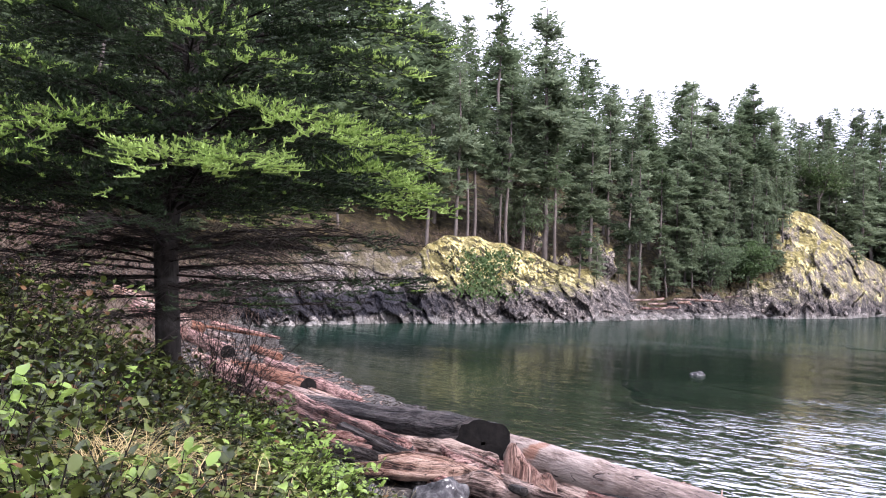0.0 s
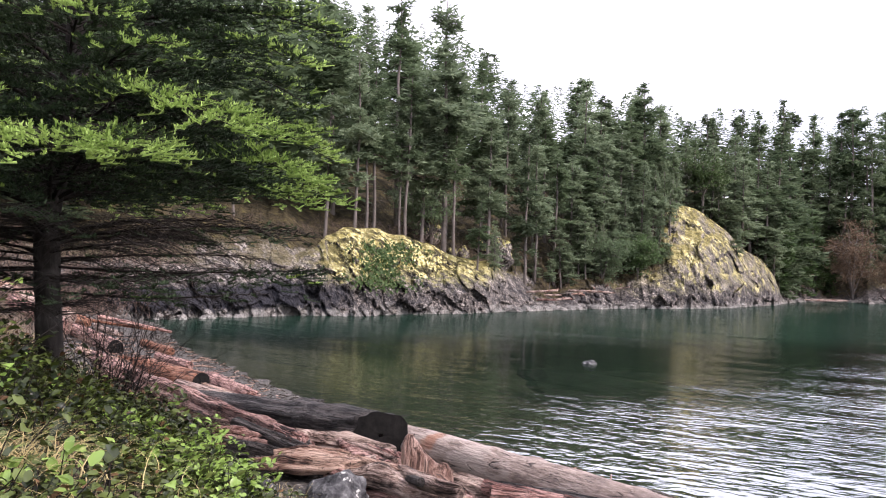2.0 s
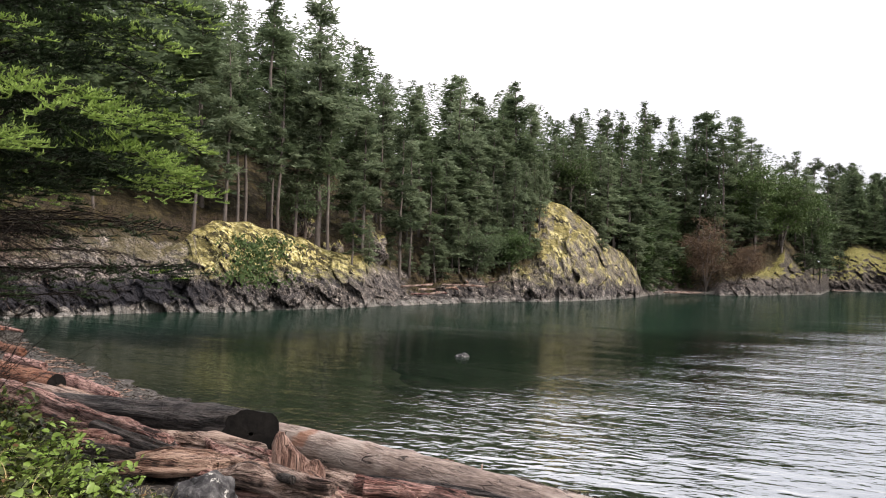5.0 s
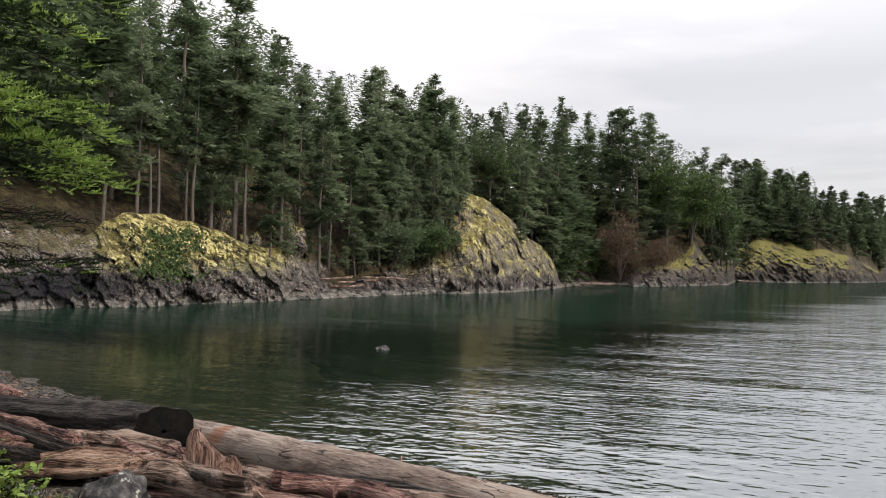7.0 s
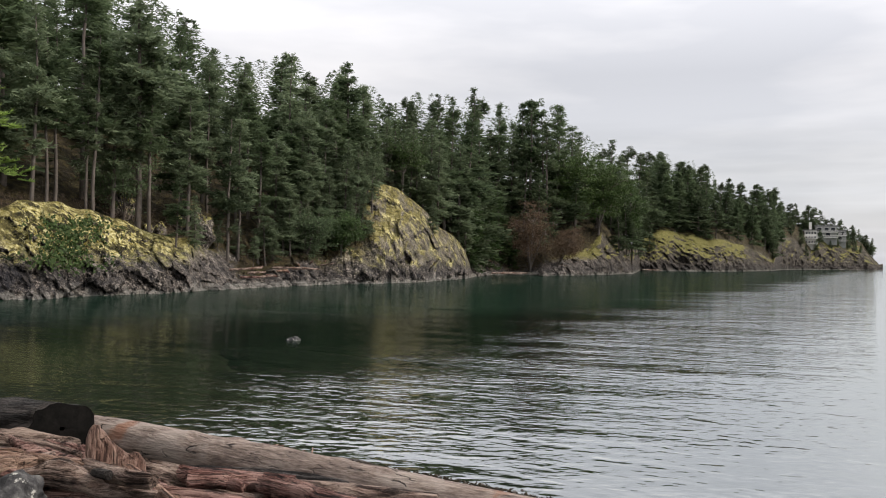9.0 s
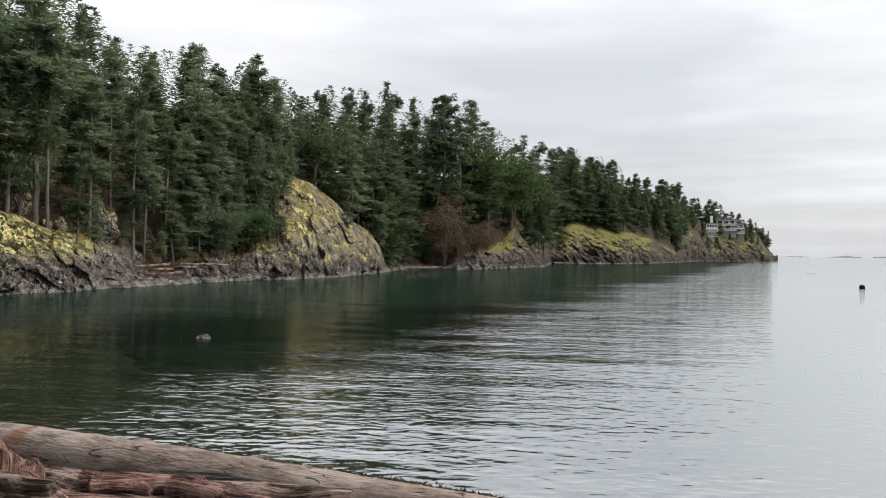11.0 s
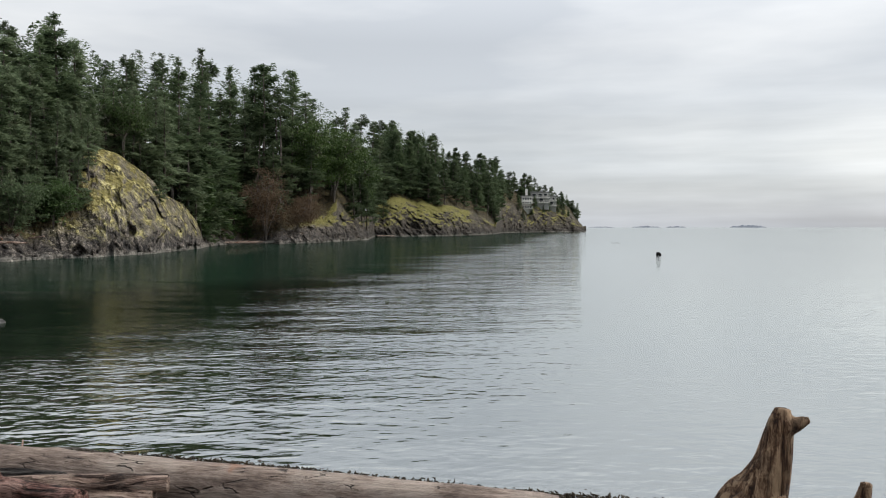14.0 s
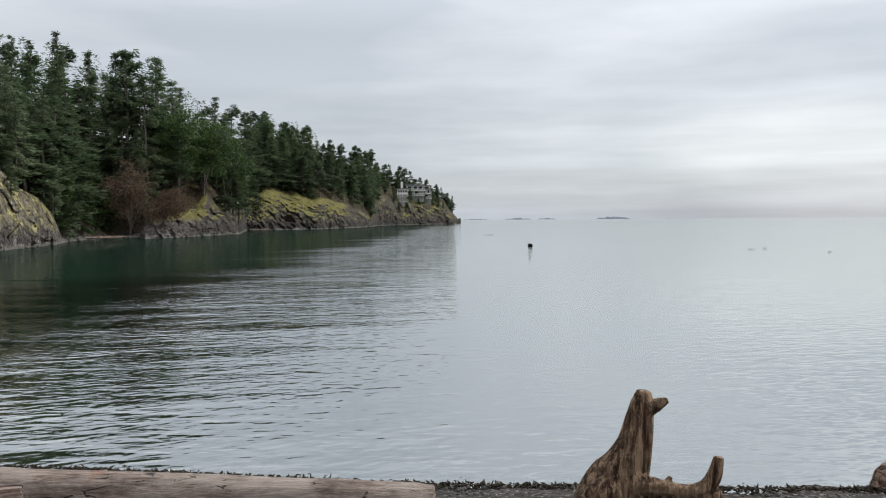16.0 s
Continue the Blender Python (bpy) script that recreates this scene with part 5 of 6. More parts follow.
# ---- salal and other growth on the bank ----
def salal(x, y, rad, height, seed, leaves, young=0.06, size=0.070):
    rg = np.random.default_rng(seed)
    z0 = float(near_height(x, y))
    st, lf = Soup(), Soup()
    n_st = max(10, leaves // 13)
    for _ in range(n_st):
        a, rr = rg.uniform(0, 6.28), rad * math.sqrt(rg.random())
        bx, by = math.cos(a) * rr, math.sin(a) * rr
        bz = float(near_height(x + bx, y + by)) - z0
        top = height * rg.uniform(0.45, 1.05) * (1 - 0.45 * (rr / rad) ** 2)
        lean = rg.normal(0, 0.28, 2) + np.array([math.cos(a), math.sin(a)]) * 0.15
        p = np.array([[bx, by, bz - 0.05], [bx + lean[0] * top * 0.4, by + lean[1] * top * 0.4, bz + top * 0.6], [bx + lean[0] * top, by + lean[1] * top, bz + top]])
        st.tube(p, [0.006, 0.004, 0.002], 4)
        k = int(rg.integers(9, 18))
        isyoung = rg.random() < young * (1.8 if math.sin(bx * 5 + seed) > 0.2 else 0.4)
        for i in range(k):
            u = rg.uniform(0.35, 1.0)
            b = p[1] + (p[2] - p[1]) * (u - 0.4) / 0.6 if u > 0.4 else p[0] + (p[1] - p[0]) * u / 0.4
            b = b + rg.normal(0, 0.03, 3)
            yaw = rg.uniform(0, 6.28)
            d = unit(np.array([math.cos(yaw), math.sin(yaw), rg.normal(0.25, 0.45)]))
            s = unit(np.cross(d, [0, 0, 1.0]) + rg.normal(0, 0.3, 3))
            nrm = np.cross(s, d)
            L = size * rg.uniform(0.45, 1.3)
            W = L * rg.uniform(0.54, 0.74)
            stations = ((0.0, 0.28, 0.0), (0.26, 1.0, 0.02), (0.70, 0.92, 0.02), (1.0, 0.22, -0.09))
            vs = []
            for t, w, c in stations:
                ctr = b + d * (L * (t + 0.15)) + nrm * (c * L)
                fold = nrm * (0.16 * W * w)
                vs += [ctr - s * W * 0.5 * w + fold, ctr, ctr + s * W * 0.5 * w + fold]
            lf.add(vs, grid_faces(4, 3), 1 if isyoung and u > 0.6 else (2 if rg.random() < 0.045 else 0))
    root = new("salal_bush")
    root.matrix_basis = pose(x, y, z0)
    tagged(piece("stemwork", st.mesh("stemwork", M_TWIG), root), kind="stuff")
    tagged(piece("foliage", lf.mesh("foliage", [M_SALAL, M_SALAL_YOUNG, M_DEAD_LEAF], True), root), kind="stuff")
    return tagged(root, "glossy green salal bush on the bank", "bush", "salal on the bank")


SALAL = [(-2.15, 9.3, 0.6, 0.7, 550, 0.1), (-1.75, 8.7, 0.6, 0.7, 550, 0.15), (-1.4, 8.0, 0.55, 0.65, 500, 0.5), (-2.45, 10.3, 0.5, 0.6, 350, 0.05), (-1.1, 7.0, 0.5, 0.6, 450, 0.5), (-3.5, 6.3, 0.9, 1.4, 700, 0.1), (-2.75, 4.6, 0.7, 1.05, 600, 0.2), (-4.6, 7.9, 1.0, 1.75, 700, 0.05), (-1.95, 3.3, 0.45, 0.8, 350, 0.5), (-3.3, 9.7, 0.6, 0.75, 500, 0.02), (-3.0, 10.3, 0.5, 0.6, 350, 0.02), (-1.2, 3.6, 0.6, 0.62, 600, 0.15), (-1.9, 3.7, 0.7, 0.85, 700, 0.45), (-1.75, 5.1, 0.8, 0.55, 800, 0.05), (-1.25, 6.2, 0.7, 0.45, 700, 0.3), (-1.0, 7.5, 0.6, 0.5, 600, 0.5), (-2.6, 5.2, 0.9, 0.9, 900, 0.1),
         (-2.2, 6.8, 0.9, 0.6, 900, 0.05), (-1.6, 8.3, 0.8, 0.55, 800, 0.4), (-3.3, 6.4, 1.0, 1.15, 900, 0.05), (-2.9, 8.2, 1.0, 0.6, 900, 0.03), (-4.0, 7.6, 1.0, 1.25, 800, 0.04), (-4.0, 9.2, 1.0, 0.6, 700, 0.03),
         (-2.3, 9.6, 0.8, 0.55, 600, 0.08), (-2.7, 11.0, 0.8, 0.5, 500, 0.05), (-5.0, 8.6, 1.1, 1.5, 700, 0.02), (-5.4, 10.6, 1.2, 1.1, 600, 0.02), (-4.4, 11.4, 0.9, 0.5, 400, 0.05), (-6.4, 10.0, 1.2, 1.6, 500, 0.02)]
for i, (x, y, rad, hh, n, yg) in enumerate(SALAL):
    salal(x, y, rad, hh, 300 + i, int(n * 1.5), yg)


def grass(name, x, y, rad, n, length, seed, mat, label, spread=0.5, fall=0.45, up=-0.02):
    rg = np.random.default_rng(seed)
    s = Soup()
    for _ in range(n):
        a, rr = rg.uniform(0, 6.28), rad * math.sqrt(rg.random())
        bx, by = x + math.cos(a) * rr, y + math.sin(a) * rr
        p = np.array([bx, by, float(near_height(bx, by)) + up])
        yaw, L = rg.uniform(0, 6.28), length * rg.uniform(0.5, 1.1)
        d = np.array([math.cos(yaw), math.sin(yaw), 0])
        sd = np.array([-math.sin(yaw), math.cos(yaw), 0])
        sp = rg.uniform(0.2, 1.0) * spread
        t = np.linspace(0, 1, 5)
        c = p + d * (L * sp * t ** 2)[:, None] + np.array([0, 0, 1.0]) * (L * (1.05 - fall) * (t - fall * sp * t ** 2.2))[:, None]
        w = 0.0035 * (1 - t * 0.85)
        s.add(np.stack([c - sd * w[:, None], c + sd * w[:, None]], 1).reshape(-1, 3), grid_faces(5, 2))
    return tagged(new(name, s.mesh(name, mat)), label, "grass", kind="stuff")


grass("dry_grass", -1.55, 4.05, 0.28, 170, 0.75, 41, M_STRAW, "tuft of bleached dry grass in the salal", 1.2, 0.75, 0.38)
grass("dry_grass", -1.2, 3.9, 0.5, 70, 0.6, 46, M_STRAW, "thin bleached grass in the salal", 1.2, 0.7, 0.3)
grass("dry_grass", -1.7, 5.2, 0.9, 60, 0.7, 42, M_STRAW, "dry straw-coloured grass among salal", 1.1, 0.65, 0.3)
grass("dry_grass", -5.0, 12.5, 2.2, 700, 0.8, 43, M_STRAW, "dry straw-coloured grass behind the fir", 0.8)
grass("dry_grass", -0.75, 8.2, 0.5, 120, 0.5, 44, M_STRAW, "dry grass beside a boulder", 0.9)
grass("dry_grass", -6.5, 15.0, 2.5, 700, 0.9, 45, M_STRAW, "dry straw-coloured grass behind the fir", 0.8)
spots = [(-2.95, 10.9, float(near_height(-2.95, 10.9)), 0.25), (-3.0, 11.4, float(near_height(-3.0, 11.4)), 0.35)]
brush("bare_shrub", spots, "leafless dark twiggy shrub beside the fir", M_TWIG, 23, 1.9, 46)
spots = [(-6.0, 10.5, float(near_height(-6.0, 10.5)), 1.2), (-7.5, 12.5, float(near_height(-7.5, 12.5)), 1.5), (-6.0, 16.0, float(near_height(-6.0, 16.0)), 1.5), (-8.5, 16, float(near_height(-8.5, 16)), 2)]
brush("bare_brush", spots, "leafless reddish brown brush on the bank", M_DRY_TWIG, 24, 1.7, 110)


# ---- driftwood ----
def log(name, a, b, r0, r1, mat, label, seed, rough=0.08, flutes=0, end=None, bend=0.0, segs=70, sides=28, knots=5, slant=0.0):
    """A log from a to b (its axis), along its own x axis, with uneven girth, furrows and cut ends."""
    rg = np.random.default_rng(seed)
    a, b = np.array(a, dtype=float), np.array(b, dtype=float)
    L = float(np.linalg.norm(b - a))
    xs = np.linspace(0, L, segs)
    th = np.linspace(0, 2 * np.pi, sides, endpoint=False)
    kn = [(rg.uniform(0.05, 0.95) * L, rg.uniform(0, 6.28), rg.uniform(0.5, 1.0)) for _ in range(knots)]
    V = np.zeros((segs, sides, 3))
    for i, x in enumerate(xs):
        t = x / L
        r = r0 + (r1 - r0) * t
        for j, h in enumerate(th):
            c, s = math.cos(h), math.sin(h)
            f = 1 + rough * fbm(x * 0.9, c * 1.3 + seed, s * 1.3, 3) + rough * 0.45 * fbm(x * 1.2, c * 7, s * 7 + seed, 2)
            if flutes:
                f += flutes * (abs(math.sin(h * 4 + 0.5 * math.sin(x * 0.8) + seed)) - 0.5) + flutes * 0.7 * noise.noise((x * 0.4, c * 4 + seed, s * 4)) - flutes * 0.9 * max(0.0, 0.35 - abs(noise.noise((x * 0.45 + seed, c * 3.2, s * 3.2 + 0.3 * x))) * 2.2)
            for kx, kh, ks in kn:
                dd = ((x - kx) / (0.5 * r)) ** 2 + (math.sin((h - kh) / 2) * 2 / 0.45) ** 2
                if dd < 6:
                    f += 0.16 * ks * math.exp(-dd)
            if t < 0.012 or t > 0.988:
                f *= 0.94
            yy = bend * math.sin(math.pi * t)
            V[i, j] = (x + slant * r * f * c * math.exp(-x / 0.4), r * f * c + yy, r * f * s)
    verts = V.reshape(-1, 3)
    faces = grid_faces(segs, sides, True)[:, ::-1]
    x_ax = (b - a) / L
    y_ax = unit(np.cross([0, 0, 1.0], x_ax))
    z_ax = np.cross(x_ax, y_ax)
    root = new(name)
    m = Matrix(((x_ax[0], y_ax[0], z_ax[0], a[0]), (x_ax[1], y_ax[1], z_ax[1], a[1]), (x_ax[2], y_ax[2], z_ax[2], a[2]), (0, 0, 0, 1)))
    root.matrix_basis = m
    piece("shaft", mesh_of("shaft", verts, faces, mat, True), root)
    for k, ring, sgn in ((0, V[0], -1), (1, V[-1], 1)):
        c = ring.mean(0)
        rings = [ring]
        for q in (0.8, 0.55, 0.3, 0.08):
            rr = c + (ring - c) * q
            rr[:, 0] += sgn * 0.02 * (1 - q) + rg.normal(0, 0.006, sides)
            rings.append(rr)
        vv = np.concatenate(rings)
        fc = grid_faces(5, sides, True)
        piece("cut_end", mesh_of("cut_end", vv, fc if sgn > 0 else fc[:, ::-1], end or mat), root)
    return tagged(root, label, "driftwood", "driftwood logs")


def gz(x, y):
    return float(near_height(x, y))


def lie(x, y, up):
    return (x, y, gz(x, y) + up)


log("driftwood_log", (0.72, 12.45, 0.60), (6.2, 4.32, 0.43), 0.265, 0.19, M_LOG_WORN, "long weathered grey-brown driftwood log at the water's edge", 1, 0.07, 0, None, 0.16, 130, 30, 10)
log("driftwood_log", (0.62, 11.7, 0.76), (-3.6, 15.9, 0.66), 0.36, 0.2, M_LOG_DARK, "thick dark weathered log with a sawn black end", 2, 0.14, 0.06, M_ENDCUT, 0.0, 110, 30, 4, 0.75)
log("driftwood_log", (-0.45, 10.1, 0.86), (-4.45, 16.85, 0.84), 0.21, 0.29, M_LOG_RED, "reddish split driftwood log with deep furrows", 3, 0.22, 0.38, None, -0.1, 150, 56, 8)
log("driftwood_log", (-2.98, 18.3, 0.58), (-4.75, 20.15, 0.72), 0.235, 0.22, M_LOG_ORANGE, "short orange-brown log with a dark sawn end", 4, 0.06, 0, M_ENDCUT, 0, 40, 26, 2)
log("driftwood_log", (-1.72, 16.05, 0.50), (-3.4, 17.95, 0.60), 0.115, 0.11, M_LOG_GREY, "slim grey driftwood log with a cut end", 5, 0.06, 0, M_ENDCUT, 0, 40, 20, 2)
log("driftwood_log", (-0.97, 15.3, 0.42), (-3.1, 18.7, 0.50), 0.10, 0.09, M_LOG_TAN, "slim pale tan driftwood log", 6, 0.08, 0.05, None, 0.05, 50, 20, 3)
log("driftwood_log", (-1.76, 17.2, 0.40), (-3.05, 19.7, 0.46), 0.19, 0.21, M_LOG_RED, "rough reddish brown log beside the shingle", 21, 0.16, 0.12, None, 0.0, 60, 30, 4)
log("driftwood_log", (-5.46, 27.4, 0.32), (-6.95, 29.9, 0.40), 0.14, 0.13, M_LOG_ORANGE, "short orange-brown driftwood log on shingle", 7, 0.06, 0, None, 0, 30, 18, 1)
log("driftwood_log", (-4.1, 23.2, 0.36), (-5.35, 24.9, 0.45), 0.13, 0.12, M_LOG_RED, "short reddish driftwood log on shingle", 8, 0.06, 0, None, 0, 30, 18, 1)
log("driftwood_log", (-4.7, 22.2, 0.52), (-5.8, 22.5, 0.62), 0.10, 0.10, M_LOG_ORANGE, "small orange-brown driftwood log", 9, 0.06, 0, M_ENDCUT, 0, 30, 18, 1)
log("driftwood_log", (-6.6, 25.1, 0.66), (-9.8, 31.0, 0.80), 0.24, 0.22, M_LOG_RED, "reddish log with a dark sawn end", 10, 0.06, 0, M_ENDCUT, 0, 40, 20, 1)
log("driftwood_log", (-7.4, 37.0, 0.22), (-9.9, 34.8, 0.98), 0.06, 0.10, M_LOG_RED, "thin red driftwood pole", 11, 0.05, 0, None, 0.05, 40, 14, 1)
log("driftwood_log", (-7.9, 36.2, 0.35), (-10.6, 35.4, 0.80), 0.05, 0.08, M_LOG_ORANGE, "thin reddish driftwood pole", 12, 0.05, 0, None, 0, 40, 14, 1)
for i, (x, y, up, dx, dy, dz, r, m) in enumerate([(-9.6, 30.6, 0.5, -2.6, 0.6, 0.1, 0.3, M_LOG_GREY), (-9.3, 29.2, 0.3, -2.4, 1.4, 0.1, 0.26, M_LOG_RED), (-10.5, 33.0, 0.6, -2.8, -0.3, 0.1, 0.28, M_LOG_TAN),
                                                  (-10.0, 34.0, 0.3, -3.4, 1.0, 0.0, 0.22, M_LOG_ORANGE), (-5.2, 21.0, 0.12, -1.5, 1.0, 0.05, 0.12, M_LOG_TAN), (-3.9, 20.8, 0.08, -1.0, 0.7, 0.0, 0.08, M_LOG_GREY), (-8.5, 33.0, 0.10, -1.6, 2.2, 0.05, 0.12, M_LOG_GREY),
                                                  (-4.4, 18.0, 0.18, -1.4, 2.4, 0.05, 0.2, M_LOG_RED), (-3.6, 16.9, 0.16, -1.3, 2.2, 0.05, 0.18, M_LOG_GREY)]):
    log("driftwood_log", lie(x, y, up), lie(x + dx, y + dy, up + dz), r, r * 0.9, m, "weathered driftwood log in the pile behind the beach", 30 + i, 0.09, 0.04, None, 0.05, 40, 20, 3)
log("driftwood_log", (-0.6, 10.6, 0.84), (0.75, 10.35, 0.72), 0.19, 0.15, M_LOG_GREY, "gnarled dark driftwood root", 14, 0.5, 0.4, None, 0.16, 80, 52, 9)
log("driftwood_log", (0.35, 10.2, 0.76), (1.35, 8.2, 0.62), 0.15, 0.16, M_LOG_RED, "fluted greyish red driftwood root", 15, 0.45, 0.5, None, 0.22, 90, 56, 6)
log("driftwood_log", (0.95, 9.5, 0.60), (3.6, 7.0, 0.48), 0.18, 0.16, M_LOG_GREY, "weathered grey driftwood log behind the long log", 16, 0.5, 0.40, None, 0.10, 100, 52, 10)
log("driftwood_log", (0.4, 8.9, 0.66), (2.4, 7.3, 0.60), 0.14, 0.13, M_LOG_RED, "furrowed reddish driftwood log", 17, 0.25, 0.42, None, 0.09, 80, 52, 4)
log("driftwood_log", (3.0, 7.2, 0.44), (5.6, 4.2, 0.38), 0.15, 0.12, M_LOG_RED, "reddish weathered driftwood log", 18, 0.2, 0.25, None, 0.08, 90, 40, 7)
log("driftwood_log", (1.10, 8.95, 0.83), (1.42, 7.8, 0.70), 0.085, 0.08, M_LOG_TAN, "broken tan driftwood branch", 19, 0.12, 0.1, M_LOG_TAN, 0.02, 30, 16, 2)
log("driftwood_log", (-0.2, 9.75, 0.86), (-1.3, 10.9, 1.05), 0.12, 0.12, M_LOG_DARK, "dark rotten driftwood log under the pile", 20, 0.2, 0.15, None, 0.02, 40, 26, 4)


for i, (a, b, r, m, lb) in enumerate([((-1.5, 10.6, 0.94), (0.05, 9.75, 0.80), 0.14, M_LOG_RED, "cracked reddish driftwood root in the pile"), ((-1.25, 9.95, 0.94), (-0.15, 9.25, 0.78), 0.11, M_LOG_DARK, "dark rotten driftwood limb in the pile"),
                                      ((-0.3, 10.35, 0.96), (0.7, 9.55, 0.86), 0.08, M_LOG_GREY, "grey driftwood limb on the pile"), ((1.7, 8.9, 0.72), (3.1, 7.75, 0.70), 0.09, M_LOG_DARK, "dark driftwood limb beside the long log"),
                                      ((-3.2, 15.2, 0.62), (-1.1, 13.2, 0.60), 0.10, M_LOG_TAN, "bleached tan driftwood limb")]):
    log("driftwood_log", a, b, r, r * 0.8, m, lb, 500 + i, 0.4, 0.4, None, 0.12, 70, 44, 6)


def wood_thing(name, soup, mat, origin, az, label, voxel=0.018):
    """Joins tubes into one worn piece of wood, turned to az."""
    ob = new(name, soup.mesh(name, mat, True))
    ob.matrix_basis = pose(*origin, 0, 0, -az)
    rm = ob.modifiers.new("worn", "REMESH")
    rm.mode, rm.voxel_size, rm.use_smooth_shade = "VOXEL", voxel, True
    return tagged(ob, label, "driftwood")


def closed_tube(s, pts, radii, sides=14, squash=1.0, seed=0, rough=0.1):
    """A closed limb with uneven girth."""
    pts, radii = np.array(pts, dtype=float), np.array(radii, dtype=float)
    t = np.linspace(0, 1, len(pts))
    n, sides = 28, max(sides, 26)
    tt = np.linspace(0, 1, n)
    P = np.stack([np.interp(tt, t, pts[:, i]) for i in range(3)], 1)
    for _ in range(2):
        P[1:-1] = (P[:-2] + P[2:] + 2 * P[1:-1]) / 4
    R = np.interp(tt, t, radii)
    d = unit(np.gradient(P, axis=0))
    a = unit(np.cross(d, np.where(np.abs(d[:, 1:2]) > 0.9, [[1.0, 0, 0]], [[0, 1.0, 0]])))
    b = np.cross(d, a)
    th = np.linspace(0, 2 * np.pi, sides, endpoint=False)
    V = np.zeros((n + 2, sides, 3))
    for i in range(n):
        for j in range(sides):
            c, q = math.cos(th[j]), math.sin(th[j])
            f = 1 + rough * fbm(c * 2.2 + seed, q * 2.2, tt[i] * 3, 3) + rough * 0.6 * noise.noise((c * 6, q * 6 + seed, tt[i] * 2)) - rough * 1.3 * max(0.0, 0.5 - 2.4 * abs(noise.noise((c * 2.6 + seed, q * 2.6 + tt[i] * 1.4, tt[i] * 1.2))))
            V[i + 1, j] = P[i] + R[i] * f * (c * a[i] + q * squash * b[i])
    V[0], V[-1] = P[0], P[-1]
    s.add(V.reshape(-1, 3), grid_faces(n + 2, sides, True)[:, ::-1])


# the root stump by the water
st = Soup()
closed_tube(st, [(0.165, 0, 1.09), (0.155, 0, 0.96), (0.13, 0, 0.80), (0.08, 0, 0.55), (-0.01, 0, 0.30), (-0.13, 0, 0.10), (-0.2, 0, -0.12)], [0.070, 0.110, 0.140, 0.185, 0.245, 0.31, 0.36], 20, 0.75, 1, 0.13)
closed_tube(st, [(0.20, -0.02, 0.93), (0.28, -0.02, 0.95), (0.345, -0.02, 0.985), (0.40, -0.02, 1.005)], [0.11, 0.075, 0.052, 0.03], 12, 0.8, 2, 0.08)
closed_tube(st, [(-0.05, -0.10, 0.17), (0.2, -0.16, 0.19), (0.4, -0.16, 0.17), (0.58, -0.14, 0.15), (0.74, -0.12, 0.18), (0.83, -0.12, 0.30), (0.855, -0.12, 0.42), (0.865, -0.12, 0.50)], [0.13, 0.10, 0.070, 0.065, 0.080, 0.075, 0.060, 0.050], 16, 0.85, 3, 0.12)
closed_tube(st, [(0.79, -0.12, 0.14), (0.86, -0.14, 0.02), (0.90, -0.14, -0.12)], [0.11, 0.11, 0.12], 12, 0.9, 4, 0.15)
closed_tube(st, [(-0.1, -0.15, 0.12), (-0.3, -0.25, 0.02), (-0.55, -0.3, -0.12)], [0.22, 0.17, 0.1], 14, 0.8, 5, 0.12)
closed_tube(st, [(0.1, 0.1, 0.1), (0.3, 0.35, 0.0), (0.5, 0.5, -0.1)], [0.16, 0.10, 0.06], 12, 0.8, 6, 0.12)
closed_tube(st, [(0.36, -0.1, 0.16), (0.40, -0.1, 0.24), (0.43, -0.1, 0.27)], [0.05, 0.03, 0.025], 8, 0.8, 7, 0.1)
stump = wood_thing("driftwood_stump", st, M_LOG_BROWN, (7.70, 3.03, 0.31), 67.5, "weathered brown root stump upright on the shingle", 0.016)

# torn upright shells and swirling roots in the pile
st = Soup()
closed_tube(st, [(0.10, 0, -0.20), (0.05, 0, -0.02), (-0.03, 0, 0.14), (-0.09, 0, 0.28), (-0.11, 0, 0.38), (-0.10, 0, 0.43)], [0.22, 0.20, 0.155, 0.10, 0.06, 0.022], 22, 0.40, 11, 0.16)
closed_tube(st, [(0.12, -0.03, -0.14), (0.16, -0.03, 0.02), (0.19, -0.03, 0.12), (0.20, -0.03, 0.19)], [0.19, 0.16, 0.10, 0.03], 20, 0.4, 12, 0.16)
closed_tube(st, [(-0.30, 0.02, -0.14), (0.1, -0.06, -0.10), (0.4, -0.10, -0.14), (0.68, -0.12, -0.22)], [0.05, 0.13, 0.10, 0.03], 16, 0.7, 13, 0.2)
torn = wood_thing("torn_root", st, M_LOG_TORN, (0.95, 9.0, 0.78), 6, "torn tan driftwood shell standing in the pile", 0.012)
torn.matrix_basis = torn.matrix_basis @ Matrix.Scale(1.25, 4)
